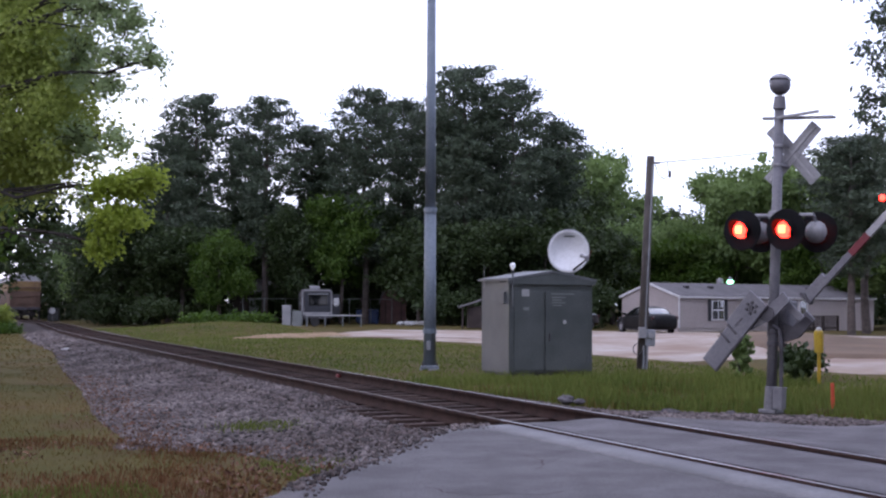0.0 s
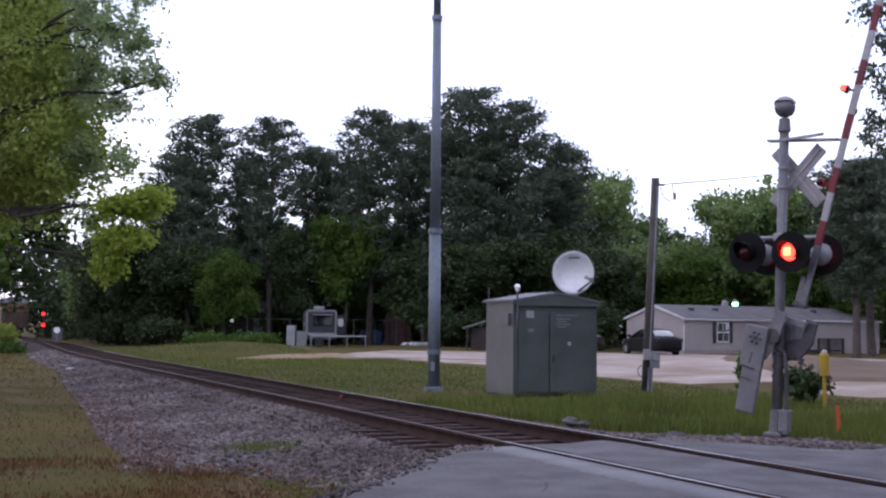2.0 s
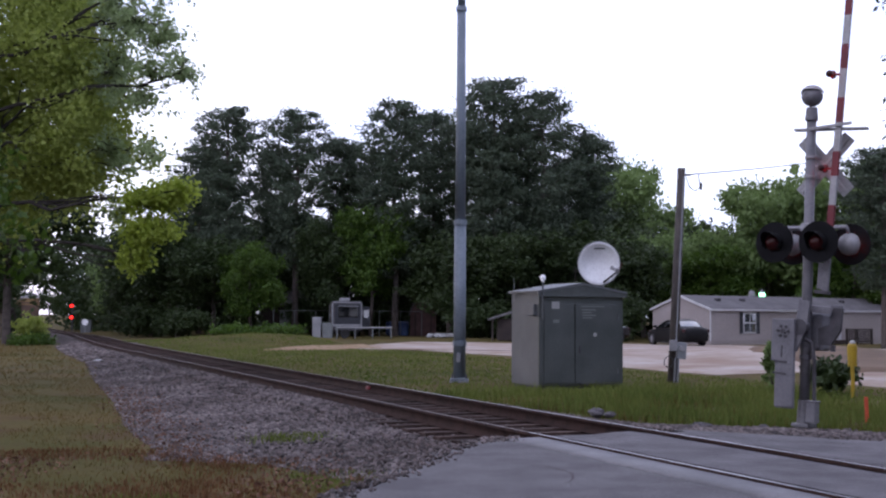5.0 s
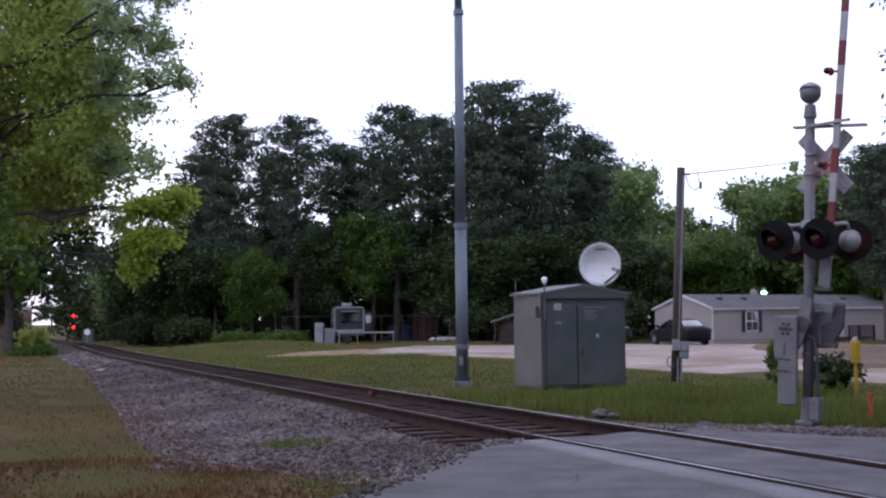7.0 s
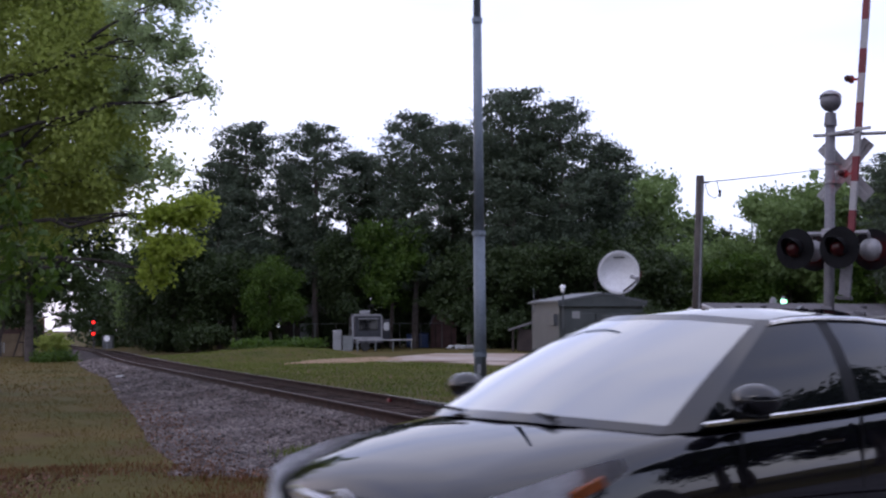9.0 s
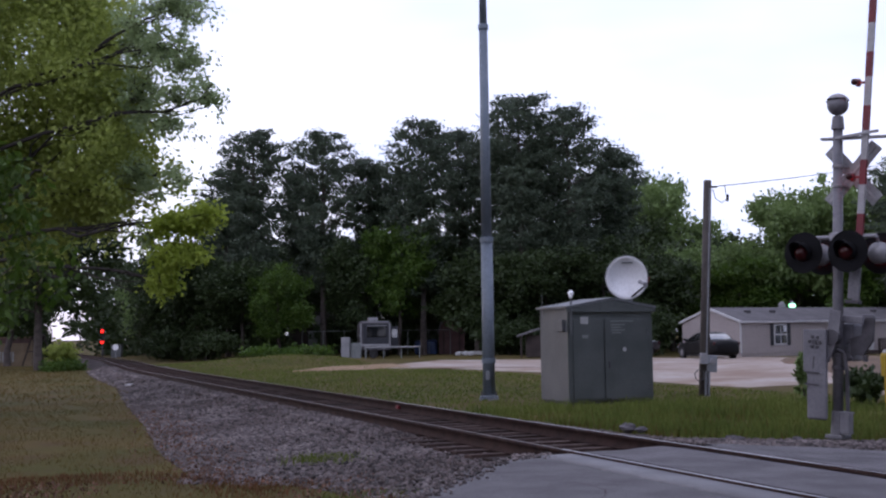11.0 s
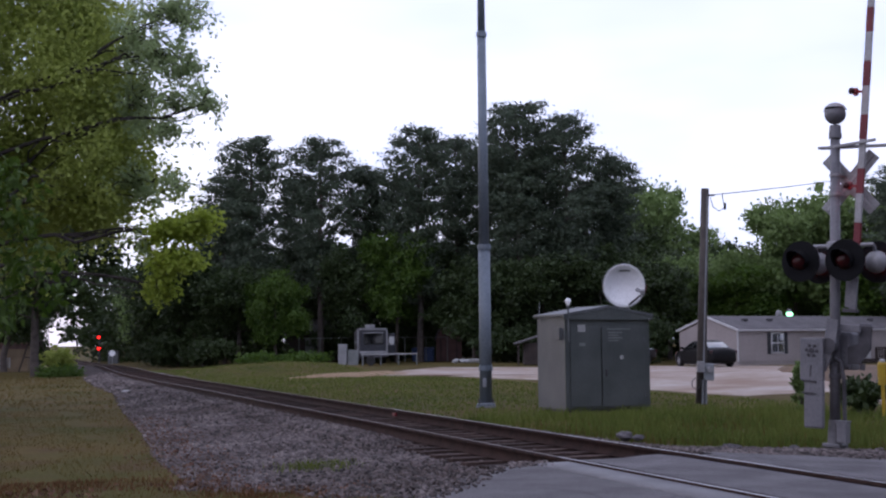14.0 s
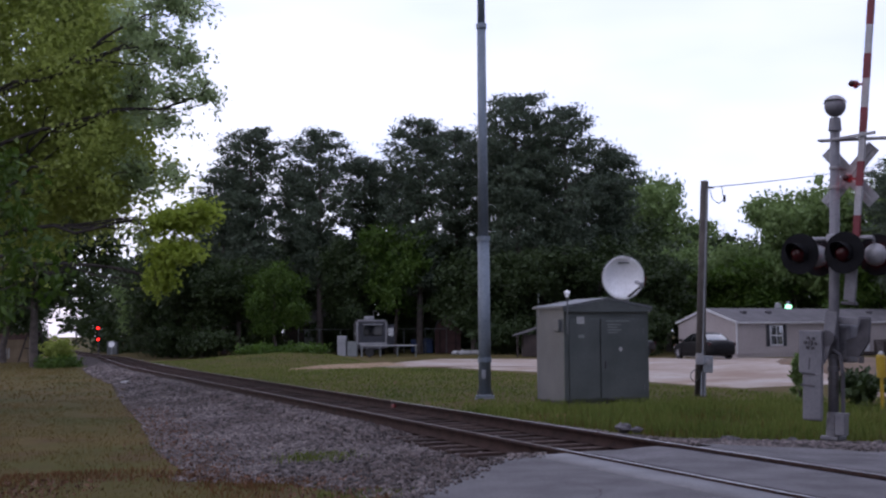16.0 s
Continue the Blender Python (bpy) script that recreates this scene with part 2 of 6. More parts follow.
M = {
    "grass_ground": lawn("grass_ground", (0.056, 0.055, 0.012), (0.102, 0.072, 0.025), (0.070, 0.042, 0.020)),
    "gravel_bed": surf("gravel_bed", (0.036, 0.027, 0.026), (0.068, 0.054, 0.053), 0.8, 0.95, 1.0, 22, c3=(0.016, 0.011, 0.011), dist=0.05, spec=0.25),
    "stone": surf("stone", (0.062, 0.049, 0.047), (0.142, 0.119, 0.116), 0.6, 0.9, 0.3, 40, c3=(0.070, 0.042, 0.034), island=0.7),
    "asphalt": surf("asphalt", (0.066, 0.060, 0.065), (0.112, 0.104, 0.111), 2.0, 0.85, 1.0, 38, c3=(0.032, 0.029, 0.032), dist=0.02),
    "asphalt_dark": surf("asphalt_dark", (0.062, 0.056, 0.062), (0.125, 0.115, 0.124), 1.6, 0.85, 1.0, 38, c3=(0.030, 0.026, 0.029), dist=0.02),
    "panel": surf("panel", (0.105, 0.102, 0.11), (0.175, 0.17, 0.18), 1.5, 0.7, 0.4, 30, c3=(0.07, 0.066, 0.07)),
    "sand": surf("sand", (0.215, 0.145, 0.106), (0.370, 0.325, 0.292), 0.35, 0.95, 0.4, 3, c3=(0.205, 0.136, 0.094)),
    "clay": surf("clay", (0.225, 0.132, 0.070), (0.265, 0.175, 0.105), 0.3, 0.95, 0.4, 6, c3=(0.150, 0.108, 0.054)),
    "earth": surf("earth", (0.088, 0.052, 0.030), (0.140, 0.086, 0.052), 0.4, 0.95, 0.5, 6, c3=(0.072, 0.055, 0.028)),
    "litter": lawn("litter", (0.060, 0.040, 0.020), (0.080, 0.044, 0.026), (0.060, 0.052, 0.016), 1.1),
    "dead_leaf": surf("dead_leaf", (0.10, 0.042, 0.028), (0.17, 0.085, 0.05), 3, 0.8, 0.1, 30, island=0.4),
    "rail_rust": surf("rail_rust", (0.018, 0.009, 0.008), (0.042, 0.021, 0.017), 6, 0.85, 0.3, 60, spec=0.2),
    "rail_head": surf("rail_head", (0.36, 0.35, 0.37), (0.44, 0.43, 0.45), 5, 0.35, 0.05, 90, metal=1.0),
    # worn rail top, its colour darkened for the trees it would reflect
    "rail_worn_reflection": surf("rail_worn_reflection", (0.080, 0.060, 0.058), (0.130, 0.105, 0.100), 5, 0.5, 0.05, 90, metal=0.4, spec=0.3),
    "tie_wood": surf("tie_wood", (0.030, 0.018, 0.016), (0.062, 0.042, 0.036), 3, 0.95, 0.6, 30, objrand=0.4, spec=0.2),
    "galv": surf("galv", (0.216, 0.228, 0.252), (0.270, 0.282, 0.306), 2, 0.5, 0.1, 25, metal=0.35),
    "pole_steel": surf("pole_steel", (0.125, 0.155, 0.190), (0.170, 0.200, 0.238), 1.5, 0.55, 0.1, 25, metal=0.25),
    "mast_paint": surf("mast_paint", (0.125, 0.122, 0.138), (0.170, 0.165, 0.180), 3, 0.55, 0.1, 30, metal=0.2),
    "dark_steel": surf("dark_steel", (0.045, 0.042, 0.048), (0.08, 0.075, 0.085), 5, 0.6, 0.2, 40, metal=0.3),
    "silver": surf("silver", (0.240, 0.235, 0.250), (0.300, 0.295, 0.310), 6, 0.5, 0.1, 30, metal=0.2),
    "black_paint": surf("black_paint", (0.004, 0.004, 0.005), (0.008, 0.008, 0.010), 5, 0.8, 0.05, 40, spec=0.15),
    "red_paint": surf("red_paint", (0.115, 0.008, 0.014), (0.155, 0.012, 0.020), 4, 0.5, 0.05, 40),
    "white_paint": surf("white_paint", (0.303, 0.297, 0.308), (0.363, 0.358, 0.369), 4, 0.5, 0.05, 40),
    "red_lens": surf("red_lens", (0.030, 0.003, 0.004), (0.042, 0.004, 0.005), 8, 0.3, 0.0, 40, spec=0.3),
    "lamp_lit": glow("lamp_lit", (1.0, 0.03, 0.015), 10.0),
    "lamp_core": glow("lamp_core", (1.0, 0.22, 0.07), 6.0),
    "signal_red": glow("signal_red", (1.0, 0.02, 0.01), 4.0),
    "yard_glow": glow("yard_glow", (0.30, 1.0, 0.50), 5.0),
    # one sheet metal in two tones: sides lighter as lit, front darker as shaded
    "shed_metal_lit": surf("shed_metal_lit", (0.076, 0.083, 0.090), (0.112, 0.118, 0.126), 1.2, 0.5, 0.08, 30, metal=0.2),
    "shed_metal_shaded": surf("shed_metal_shaded", (0.056, 0.066, 0.066), (0.086, 0.095, 0.095), 1.2, 0.42, 0.08, 30, metal=0.3),
    "dish_white": surf("dish_white", (0.835, 0.835, 0.872), (0.961, 0.961, 0.999), 2, 0.4, 0.03, 30),
    "label_white": surf("label_white", (0.300, 0.300, 0.300), (0.360, 0.360, 0.360), 4, 0.6, 0.03, 30),
    "label_grey": surf("label_grey", (0.132, 0.144, 0.144), (0.168, 0.180, 0.180), 4, 0.6, 0.03, 30),
    "post_wood": surf("post_wood", (0.045, 0.037, 0.035), (0.078, 0.066, 0.060), 4, 0.9, 0.5, 35),
    "siding": surf("siding", (0.288, 0.248, 0.245), (0.338, 0.295, 0.292), 0.5, 0.7, 0.05, 12),
    "roofing": surf("roofing", (0.078, 0.072, 0.078), (0.120, 0.111, 0.117), 1.2, 0.9, 0.3, 20),
    "trim_white": surf("trim_white", (0.496, 0.488, 0.504), (0.576, 0.568, 0.584), 2, 0.6, 0.05, 20),
    "shutter": surf("shutter", (0.012, 0.014, 0.02), (0.025, 0.027, 0.035), 4, 0.6, 0.05, 20),
    "window_glass": glassy("window_glass", (0.06, 0.07, 0.08)),
    "car_paint": surf("car_paint", (0.004, 0.004, 0.006), (0.006, 0.006, 0.009), 2, 0.5, 0.0, 40, coat=1.0, spec=0.0),
    "car_glass": glassy("car_glass", (0.02, 0.03, 0.035), 0.02, 2.7),
    "car_tint": surf("car_tint", (0.006, 0.007, 0.008), (0.008, 0.009, 0.010), 2, 0.4, 0.0, 5, spec=0.0, coat=0.7),
    "chrome": surf("chrome", (0.65, 0.65, 0.68), (0.72, 0.72, 0.75), 6, 0.12, 0.0, 40, metal=1.0),
    "tyre": surf("tyre", (0.012, 0.012, 0.013), (0.022, 0.022, 0.023), 8, 0.85, 0.2, 60),
    "plastic": surf("plastic", (0.005, 0.005, 0.006), (0.009, 0.009, 0.010), 6, 0.5, 0.1, 60, spec=0.15),
    "lamp_glass": surf("lamp_glass", (0.55, 0.56, 0.60), (0.72, 0.73, 0.78), 9, 0.2, 0.0, 40, coat=1.0),
    "amber": surf("amber", (0.22, 0.055, 0.012), (0.28, 0.07, 0.015), 6, 0.2, 0.0, 40),
    "yellow": surf("yellow", (0.300, 0.192, 0.009), (0.360, 0.240, 0.012), 4, 0.5, 0.05, 30),
    "orange": surf("orange", (0.55, 0.07, 0.03), (0.62, 0.10, 0.04), 4, 0.6, 0.05, 30),
    "wood_dark": surf("wood_dark", (0.025, 0.018, 0.017), (0.049, 0.035, 0.032), 2, 0.9, 0.3, 20),
    "barn_red": surf("barn_red", (0.075, 0.04, 0.04), (0.12, 0.065, 0.06), 2, 0.85, 0.3, 20),
    "tan_wood": surf("tan_wood", (0.16, 0.115, 0.07), (0.24, 0.175, 0.11), 1.5, 0.85, 0.2, 20),
    "camper_white": surf("camper_white", (0.20, 0.20, 0.21), (0.26, 0.26, 0.27), 1.5, 0.5, 0.05, 20),
    "tarp": surf("tarp", (0.012, 0.03, 0.09), (0.02, 0.05, 0.15), 2, 0.5, 0.2, 10),
    "train_rust": surf("train_rust", (0.09, 0.055, 0.042), (0.14, 0.085, 0.062), 1.0, 0.85, 0.2, 10),
    "train_yellow": surf("train_yellow", (0.17, 0.105, 0.045), (0.22, 0.14, 0.06), 1.0, 0.7, 0.1, 10),
    "train_grey": surf("train_grey", (0.26, 0.26, 0.28), (0.34, 0.34, 0.36), 1.0, 0.6, 0.1, 10),
    "bark": surf("bark", (0.05, 0.04, 0.036), (0.10, 0.08, 0.072), 3, 0.95, 0.8, 18),
    "bark_dark": surf("bark_dark", (0.020, 0.016, 0.015), (0.042, 0.034, 0.031), 3, 0.95, 0.8, 18),
    "pine_needles": leafy("pine_needles", (0.025, 0.042, 0.028), (0.070, 0.096, 0.060), 0.15),
    "leaf_green": leafy("leaf_green", (0.064, 0.110, 0.034), (0.160, 0.232, 0.076), 0.4),
    "leaf_bright": leafy("leaf_bright", (0.024, 0.062, 0.008), (0.062, 0.112, 0.015), 0.4),
    "leaf_bough": leafy("leaf_bough", (0.180, 0.250, 0.030), (0.310, 0.390, 0.055), 0.5),
    "leaf_oak": leafy("leaf_oak", (0.150, 0.198, 0.042), (0.300, 0.360, 0.080), 0.5),
    # young leaves paled and greyed to stand for haze of the bright sky
    "leaf_young_hazed": leafy("leaf_young_hazed", (0.210, 0.280, 0.130), (0.360, 0.450, 0.230), 0.65),
    # leaf colour lowered to hold the shade under the pine canopy
    "leaf_dark_shaded": leafy("leaf_dark_shaded", (0.014, 0.027, 0.009), (0.034, 0.055, 0.016), 0.25),
    "blade": leafy("blade", (0.058, 0.058, 0.012), (0.124, 0.088, 0.028), 0.3, 0.8, 0.1),
    "blade_rust": leafy("blade_rust", (0.078, 0.050, 0.020), (0.142, 0.068, 0.034), 0.3, 0.8, 0.1),
    "blade_green": leafy("blade_green", (0.050, 0.086, 0.016), (0.118, 0.143, 0.034), 0.3, 0.8, 0.1),
    "cable": surf("cable", (0.03, 0.03, 0.035), (0.05, 0.05, 0.055), 5, 0.7, 0.0, 30),
}


# ---- building helpers ----
def box(bm, c, s, bevel=0.0, m=None):
    """A box with centre c and size s, its edges rounded by bevel, turned by m."""
    mm = Matrix.Translation(c) @ (m or Matrix()) @ Matrix.Diagonal((*s, 1))
    vs = bmesh.ops.create_cube(bm, size=1, matrix=mm)["verts"]
    if bevel:
        es = list({e for v in vs for e in v.link_edges})
        bmesh.ops.bevel(bm, geom=es, offset=bevel, segments=2, affect="EDGES", profile=0.5)
    return bm


def rod(bm, a, b, r0, r1=None, seg=10, caps=True):
    a, b = Vector(a), Vector(b)
    d = b - a
    m = Matrix.Translation((a + b) / 2) @ d.to_track_quat("Z", "Y").to_matrix().to_4x4()
    bmesh.ops.create_cone(bm, cap_ends=caps, segments=seg, radius1=r0, radius2=r0 if r1 is None else r1, depth=d.length, matrix=m)
    return bm


def path_rod(bm, pts, r0, r1, seg=6):
    n = len(pts) - 1
    for i in range(n):
        rod(bm, pts[i], pts[i + 1], r0 + (r1 - r0) * i / n, r0 + (r1 - r0) * (i + 1) / n, seg, caps=i in (0, n - 1))
    return bm


def ball(bm, c, r, sx=1, sy=1, sz=1, u=16, v=10):
    bmesh.ops.create_uvsphere(bm, u_segments=u, v_segments=v, radius=r, matrix=Matrix.Translation(c) @ Matrix.Diagonal((sx, sy, sz, 1)))
    return bm


def prism(bm, outline, d0, d1, axis="y"):
    """An outline of (a, b) pulled along an axis from d0 to d1."""
    put = {"y": lambda a, b, d: (a, d, b), "x": lambda a, b, d: (d, a, b), "z": lambda a, b, d: (a, b, d)}[axis]
    f = [bm.verts.new(put(a, b, d0)) for a, b in outline]
    g = [bm.verts.new(put(a, b, d1)) for a, b in outline]
    bm.faces.new(f), bm.faces.new(g[::-1])
    for i in range(len(f)):
        j = (i + 1) % len(f)
        bm.faces.new((f[j], f[i], g[i], g[j]))
    bmesh.ops.recalc_face_normals(bm, faces=bm.faces)
    return bm


def part(name, bm, material, parent=None, label="", smooth=False, m=None):
    me = bpy.data.meshes.new(name)
    if smooth:
        for f in bm.faces:
            f.smooth = True
    bm.to_mesh(me)
    bm.free()
    me.materials.append(M[material])
    ob = new(name, me)
    if parent:
        ob.parent = parent
    if m is not None:
        ob.matrix_basis = m
    if label:
        ob["label"] = label
    return ob


def B():
    return bmesh.new()


def thing(name, m, label, category, group=""):
    ob = new(name)
    ob.empty_display_size = 0.1
    ob.matrix_basis = m
    return tagged(ob, label, category, group)


def sheet(name, V, F, material, smooth=False):
    """A mesh from arrays of corners and four-cornered faces."""
    V, F = np.asarray(V, dtype=np.float32), np.asarray(F, dtype=np.int32)
    me = bpy.data.meshes.new(name)
    k = F.shape[1]
    me.vertices.add(len(V)), me.loops.add(F.size), me.polygons.add(len(F))
    me.vertices.foreach_set("co", V.ravel())
    me.loops.foreach_set("vertex_index", F.ravel())
    me.polygons.foreach_set("loop_start", np.arange(0, F.size, k, dtype=np.int32))
    me.polygons.foreach_set("loop_total", np.full(len(F), k, dtype=np.int32))
    if smooth:
        me.polygons.foreach_set("use_smooth", np.ones(len(F), dtype=bool))
    me.update(calc_edges=True)
    me.materials.append(M[material])
    return me


def smoothstep(x, a, b):
    k = np.clip((np.asarray(x, dtype=float) - a) / (b - a), 0, 1)
    return k * k * (3 - 2 * k)


# ---- the lie of the land: n runs across the track, s along it ----
NX, NY = 0.9206, 0.3905
MID, GAUGE = 6.95, 1.505


def bend(s):
    """How far the line swings aside, far up the track."""
    return 3.7 * smoothstep(s, 45, 118)


def drop(s):
    """The line falls a little, far up the track."""
    return -0.45 * smoothstep(s, 60, 120)


def ns(n, s, z=0.0):
    n = n + bend(s)
    return (n * NX - s * NY, n * NY + s * NX, z + float(drop(s)))


def ground_z(x, y):
    x, y = np.asarray(x, float), np.asarray(y, float)
    n, s = x * NX + y * NY, -x * NY + y * NX
    d = n - bend(s) - MID
    z = np.where(d < 0, -0.36, -0.29) - 0.2 * smoothstep(d, 20, 60) + drop(s) * smoothstep(-np.abs(d), -12, -3)
    z = z + 0.05 * np.sin(x * 0.23 + 1.3) * np.sin(y * 0.17) * smoothstep(np.abs(d), 4, 12)
    z = z + 0.55 * np.exp(-(((x + 10.5) / 5) ** 2 + ((y - 66) / 6) ** 2))
    z = z + 0.45 * np.exp(-(((x - 15) / 4) ** 2 + ((y - 47) / 7) ** 2))
    return z


def build_ground():
    xs = np.concatenate([-np.geomspace(900, 62, 14), np.arange(-60, 60.1, 1.0), np.geomspace(62, 900, 14)])
    ys = np.concatenate([-np.geomspace(600, 22, 10), np.arange(-20, 130.1, 1.0), np.geomspace(132, 1800, 16)])
    X, Y = np.meshgrid(xs, ys)
    V = np.stack([X, Y, ground_z(X, Y)], -1).reshape(-1, 3)
    w, h = len(xs), len(ys)
    i = (np.arange(h - 1)[:, None] * w + np.arange(w - 1)[None]).ravel()
    F = np.stack([i, i + 1, i + w + 1, i + w], -1)
    return tagged(new("ground", sheet("ground", V, F, "grass_ground", True)), "worn lawn of green and dry straw-coloured grass", "ground", kind="structure")


def strip(name, rows, material, label, category, wob=0.0, seed=1):
    """A sheet from rows of points with equal counts."""
    rows = np.array(rows, dtype=float)
    h, w = rows.shape[:2]
    i = (np.arange(h - 1)[:, None] * w + np.arange(w - 1)[None]).ravel()
    F = np.stack([i, i + 1, i + w + 1, i + w], -1)
    return tagged(new(name, sheet(name, rows.reshape(-1, 3), F, material, True)), label, category, kind="structure")


def ballast_near(s):
    return np.interp(s, [11.0, 11.8, 13.0, 13.8, 14.6, 17.5, 23.5, 29.5, 42, 70, 200], [4.0, 3.95, 3.6, 2.4, 2.7, 2.75, 3.3, 3.7, 4.75, 5.0, 5.0])


def ballast_far(s):
    return np.interp(s, [9, 11.5, 13.0, 14.0, 16, 22, 60, 200], [11.8, 11.6, 10.9, 10.0, 9.4, 9.0, 8.9, 8.9])


def ballast_z(n, s, ne, nf):
    d = n - MID
    top = np.where(np.abs(d) < 1.45, -0.225, -0.21)
    near = np.where(d < -1.45, -0.222 - 0.16 * np.clip((-1.45 - d) / np.maximum(-1.45 - (ne - MID), 0.3), 0, 1.1), top)
    cover = smoothstep(s, 14.5, 18.5)
    shoulder = np.interp(d, [-1.75, -1.55, -0.90, -0.84], [0.0, 1.0, 1.0, 0.0])
    near = near + cover * shoulder * 0.078
    far = np.where(d > 1.35, -0.19 - 0.13 * np.clip((d - 1.35) / np.maximum(nf - MID - 1.35, 0.3), 0, 1.1), near)
    return far + np.where(d > 1.35, 0.10 * (1 - smoothstep(s, 12.5, 15)), 0)


def build_ballast():
    rows = []
    ss = np.concatenate([np.arange(9.6, 46, 0.22), np.arange(46, 240, 2.0)])
    rng = np.random.RandomState(5)
    for s in ss:
        ne = ballast_near(s) + 0.12 * math.sin(s * 2.1) + 0.1 * math.sin(s * 5.3 + 1) - 0.12
        nf = ballast_far(s) + 0.10 * math.sin(s * 2.7) + 0.08 * math.sin(s * 6.1) + 0.12
        n = np.linspace(0, 1, 40)
        n = ne + (nf - ne) * n
        z = ballast_z(n, s, ne, nf) + rng.uniform(-0.012, 0.012, 40)
        z[0] -= 0.06
        z[-1] -= 0.06
        rows.append([ns(a, s, b) for a, b in zip(n, z)])
    return strip("ballast_bed", rows, "gravel_bed", "bed of grey crushed stone under the railway track", "ballast")


def stones(rng, P, r):
    """Angular stones: boxes with each corner pushed about."""
    c = np.array([[-1, -1, -1], [1, -1, -1], [1, 1, -1], [-1, 1, -1], [-1, -1, 1], [1, -1, 1], [1, 1, 1], [-1, 1, 1]], float)
    k = len(P)
    V = c[None] * rng.uniform(0.45, 1.0, (k, 8, 3)) * (r[:, None, None] * rng.uniform(0.6, 1.2, (k, 1, 3)))
    a, b = rng.uniform(0, 6.28, k), rng.uniform(-0.7, 0.7, k)
    ca, sa, cb, sb = np.cos(a), np.sin(a), np.cos(b), np.sin(b)
    x, y, z = V[..., 0], V[..., 1], V[..., 2]
    y, z = y * cb[:, None] - z * sb[:, None], y * sb[:, None] + z * cb[:, None]
    x, y = x * ca[:, None] - y * sa[:, None], x * sa[:, None] + y * ca[:, None]
    V = np.stack([x, y, z], -1) + P[:, None]
    q = np.array([[0, 3, 2, 1], [4, 5, 6, 7], [0, 1, 5, 4], [1, 2, 6, 5], [2, 3, 7, 6], [3, 0, 4, 7]])
    F = (np.arange(k) * 8)[:, None, None] + q[None]
    return V.reshape(-1, 3), F.reshape(-1, 4)


def build_stones():
    rng = np.random.RandomState(11)
    P, R = [], []
    for count, s0, s1, r0, r1 in ((25000, 11.3, 22, 0.016, 0.043), (12000, 22, 40, 0.028, 0.058), (4000, 40, 62, 0.04, 0.075)):
        s = rng.uniform(s0, s1, count)
        ne, nf = ballast_near(s) - 0.25, ballast_far(s) + 0.2
        n = ne + (nf - ne) * rng.uniform(0, 1, count) ** 1.25
        keep = (np.abs(np.abs(n - MID) - 0.7525) > 0.12)
        n, s, ne, nf = n[keep], s[keep], ne[keep], nf[keep]
        z = ballast_z(n, s, ne, nf) + 0.008
        on_tie = (n - MID > np.where(s > 16.5, -0.86, -1.3)) & (n - MID < 1.3) & (np.abs(((s - 11.9) / 0.52) % 1 - 0.5) > 0.28)
        keep = ~on_tie | (rng.uniform(0, 1, len(n)) < 0.06)
        for a, b, c in zip(n[keep], s[keep], z[keep]):
            P.append(ns(a, b, c))
        R.append(rng.uniform(r0, r1, keep.sum()) * np.where(np.abs(n[keep] - MID) < 1.4, 0.7, 1.0))
    n = rng.uniform(2.6, 5.9, 420)
    s = np.interp(n, *ROAD_LEFT) - np.abs(rng.normal(0, 0.22, 420))
    P += [ns(a, b, float(road_z(a)) + 0.004) for a, b in zip(n, s)]
    R.append(rng.uniform(0.008, 0.026, 420))
    n, s = rng.uniform(8.3, 11.7, 2600), rng.uniform(10.0, 14.5, 2600)
    q = (s > np.interp(n, *ROAD_LEFT) + 0.02) & (n < ballast_far(s) + 0.15)
    n, s = n[q], s[q]
    P += [ns(a, b, float(ballast_z(a, b, 3.0, float(ballast_far(b)))) + 0.01) for a, b in zip(n, s)]
    R.append(rng.uniform(0.015, 0.045, len(n)))
    V, F = stones(rng, np.array(P), np.concatenate(R))
    return tagged(new("ballast_stones", sheet("ballast_stones", V, F, "stone")), "loose grey crushed stones beside and between the rails", "gravel", kind="stuff")


ROAD_LEFT = ([-40, -6, 0.86, 2.0, 2.92, 3.93, 4.76, 5.52, 6.2, 7.2, 8.19, 9.08, 9.54, 10.04, 11.2, 20, 60],
             [-11, 3.4, 6.4, 7.9, 9.06, 10.15, 11.2, 11.85, 11.75, 12.0, 12.0, 11.25, 10.7, 10.45, 10.85, 14.8, 31.8])


def road_z(n):
    d = np.abs(np.asarray(n, float) - MID)
    return -0.022 - 0.06 * smoothstep(d, 0.9, 4.0) - 0.15 * smoothstep(d, 9, 30)


def build_road():
    for name, cols, mat, label in (
            ("road", list(np.linspace(-40, -4, 10)) + list(np.arange(-3, 5.6, 0.25)) + [5.67], "asphalt", "grey worn asphalt road leading up to the level crossing"),
            ("road_between_rails", [6.37, 6.6, 6.95, 7.3, 7.55], "asphalt_dark", "dark patched asphalt between the rails of the crossing"),
            ("road_beyond", [8.13] + list(np.arange(8.3, 12, 0.2)) + list(np.linspace(13, 60, 12)), "asphalt_dark", "dark asphalt on the far side of the crossing")):
        rows = []
        for n in cols:
            sl = np.interp(n, *ROAD_LEFT) + 0.05 * math.sin(n * 7) + 0.04 * math.sin(n * 17)
            sr = 0.424 * n - 1.6 - 0.5
            z = float(road_z(n))
            row = [ns(n, sl + 0.05, z - 0.30)] + [ns(n, sl + (sr - sl) * k, z - (0.012 if k == 0 else 0)) for k in np.linspace(0, 1, 24)]
            rows.append(row)
        strip(name, rows, mat, label, "road")


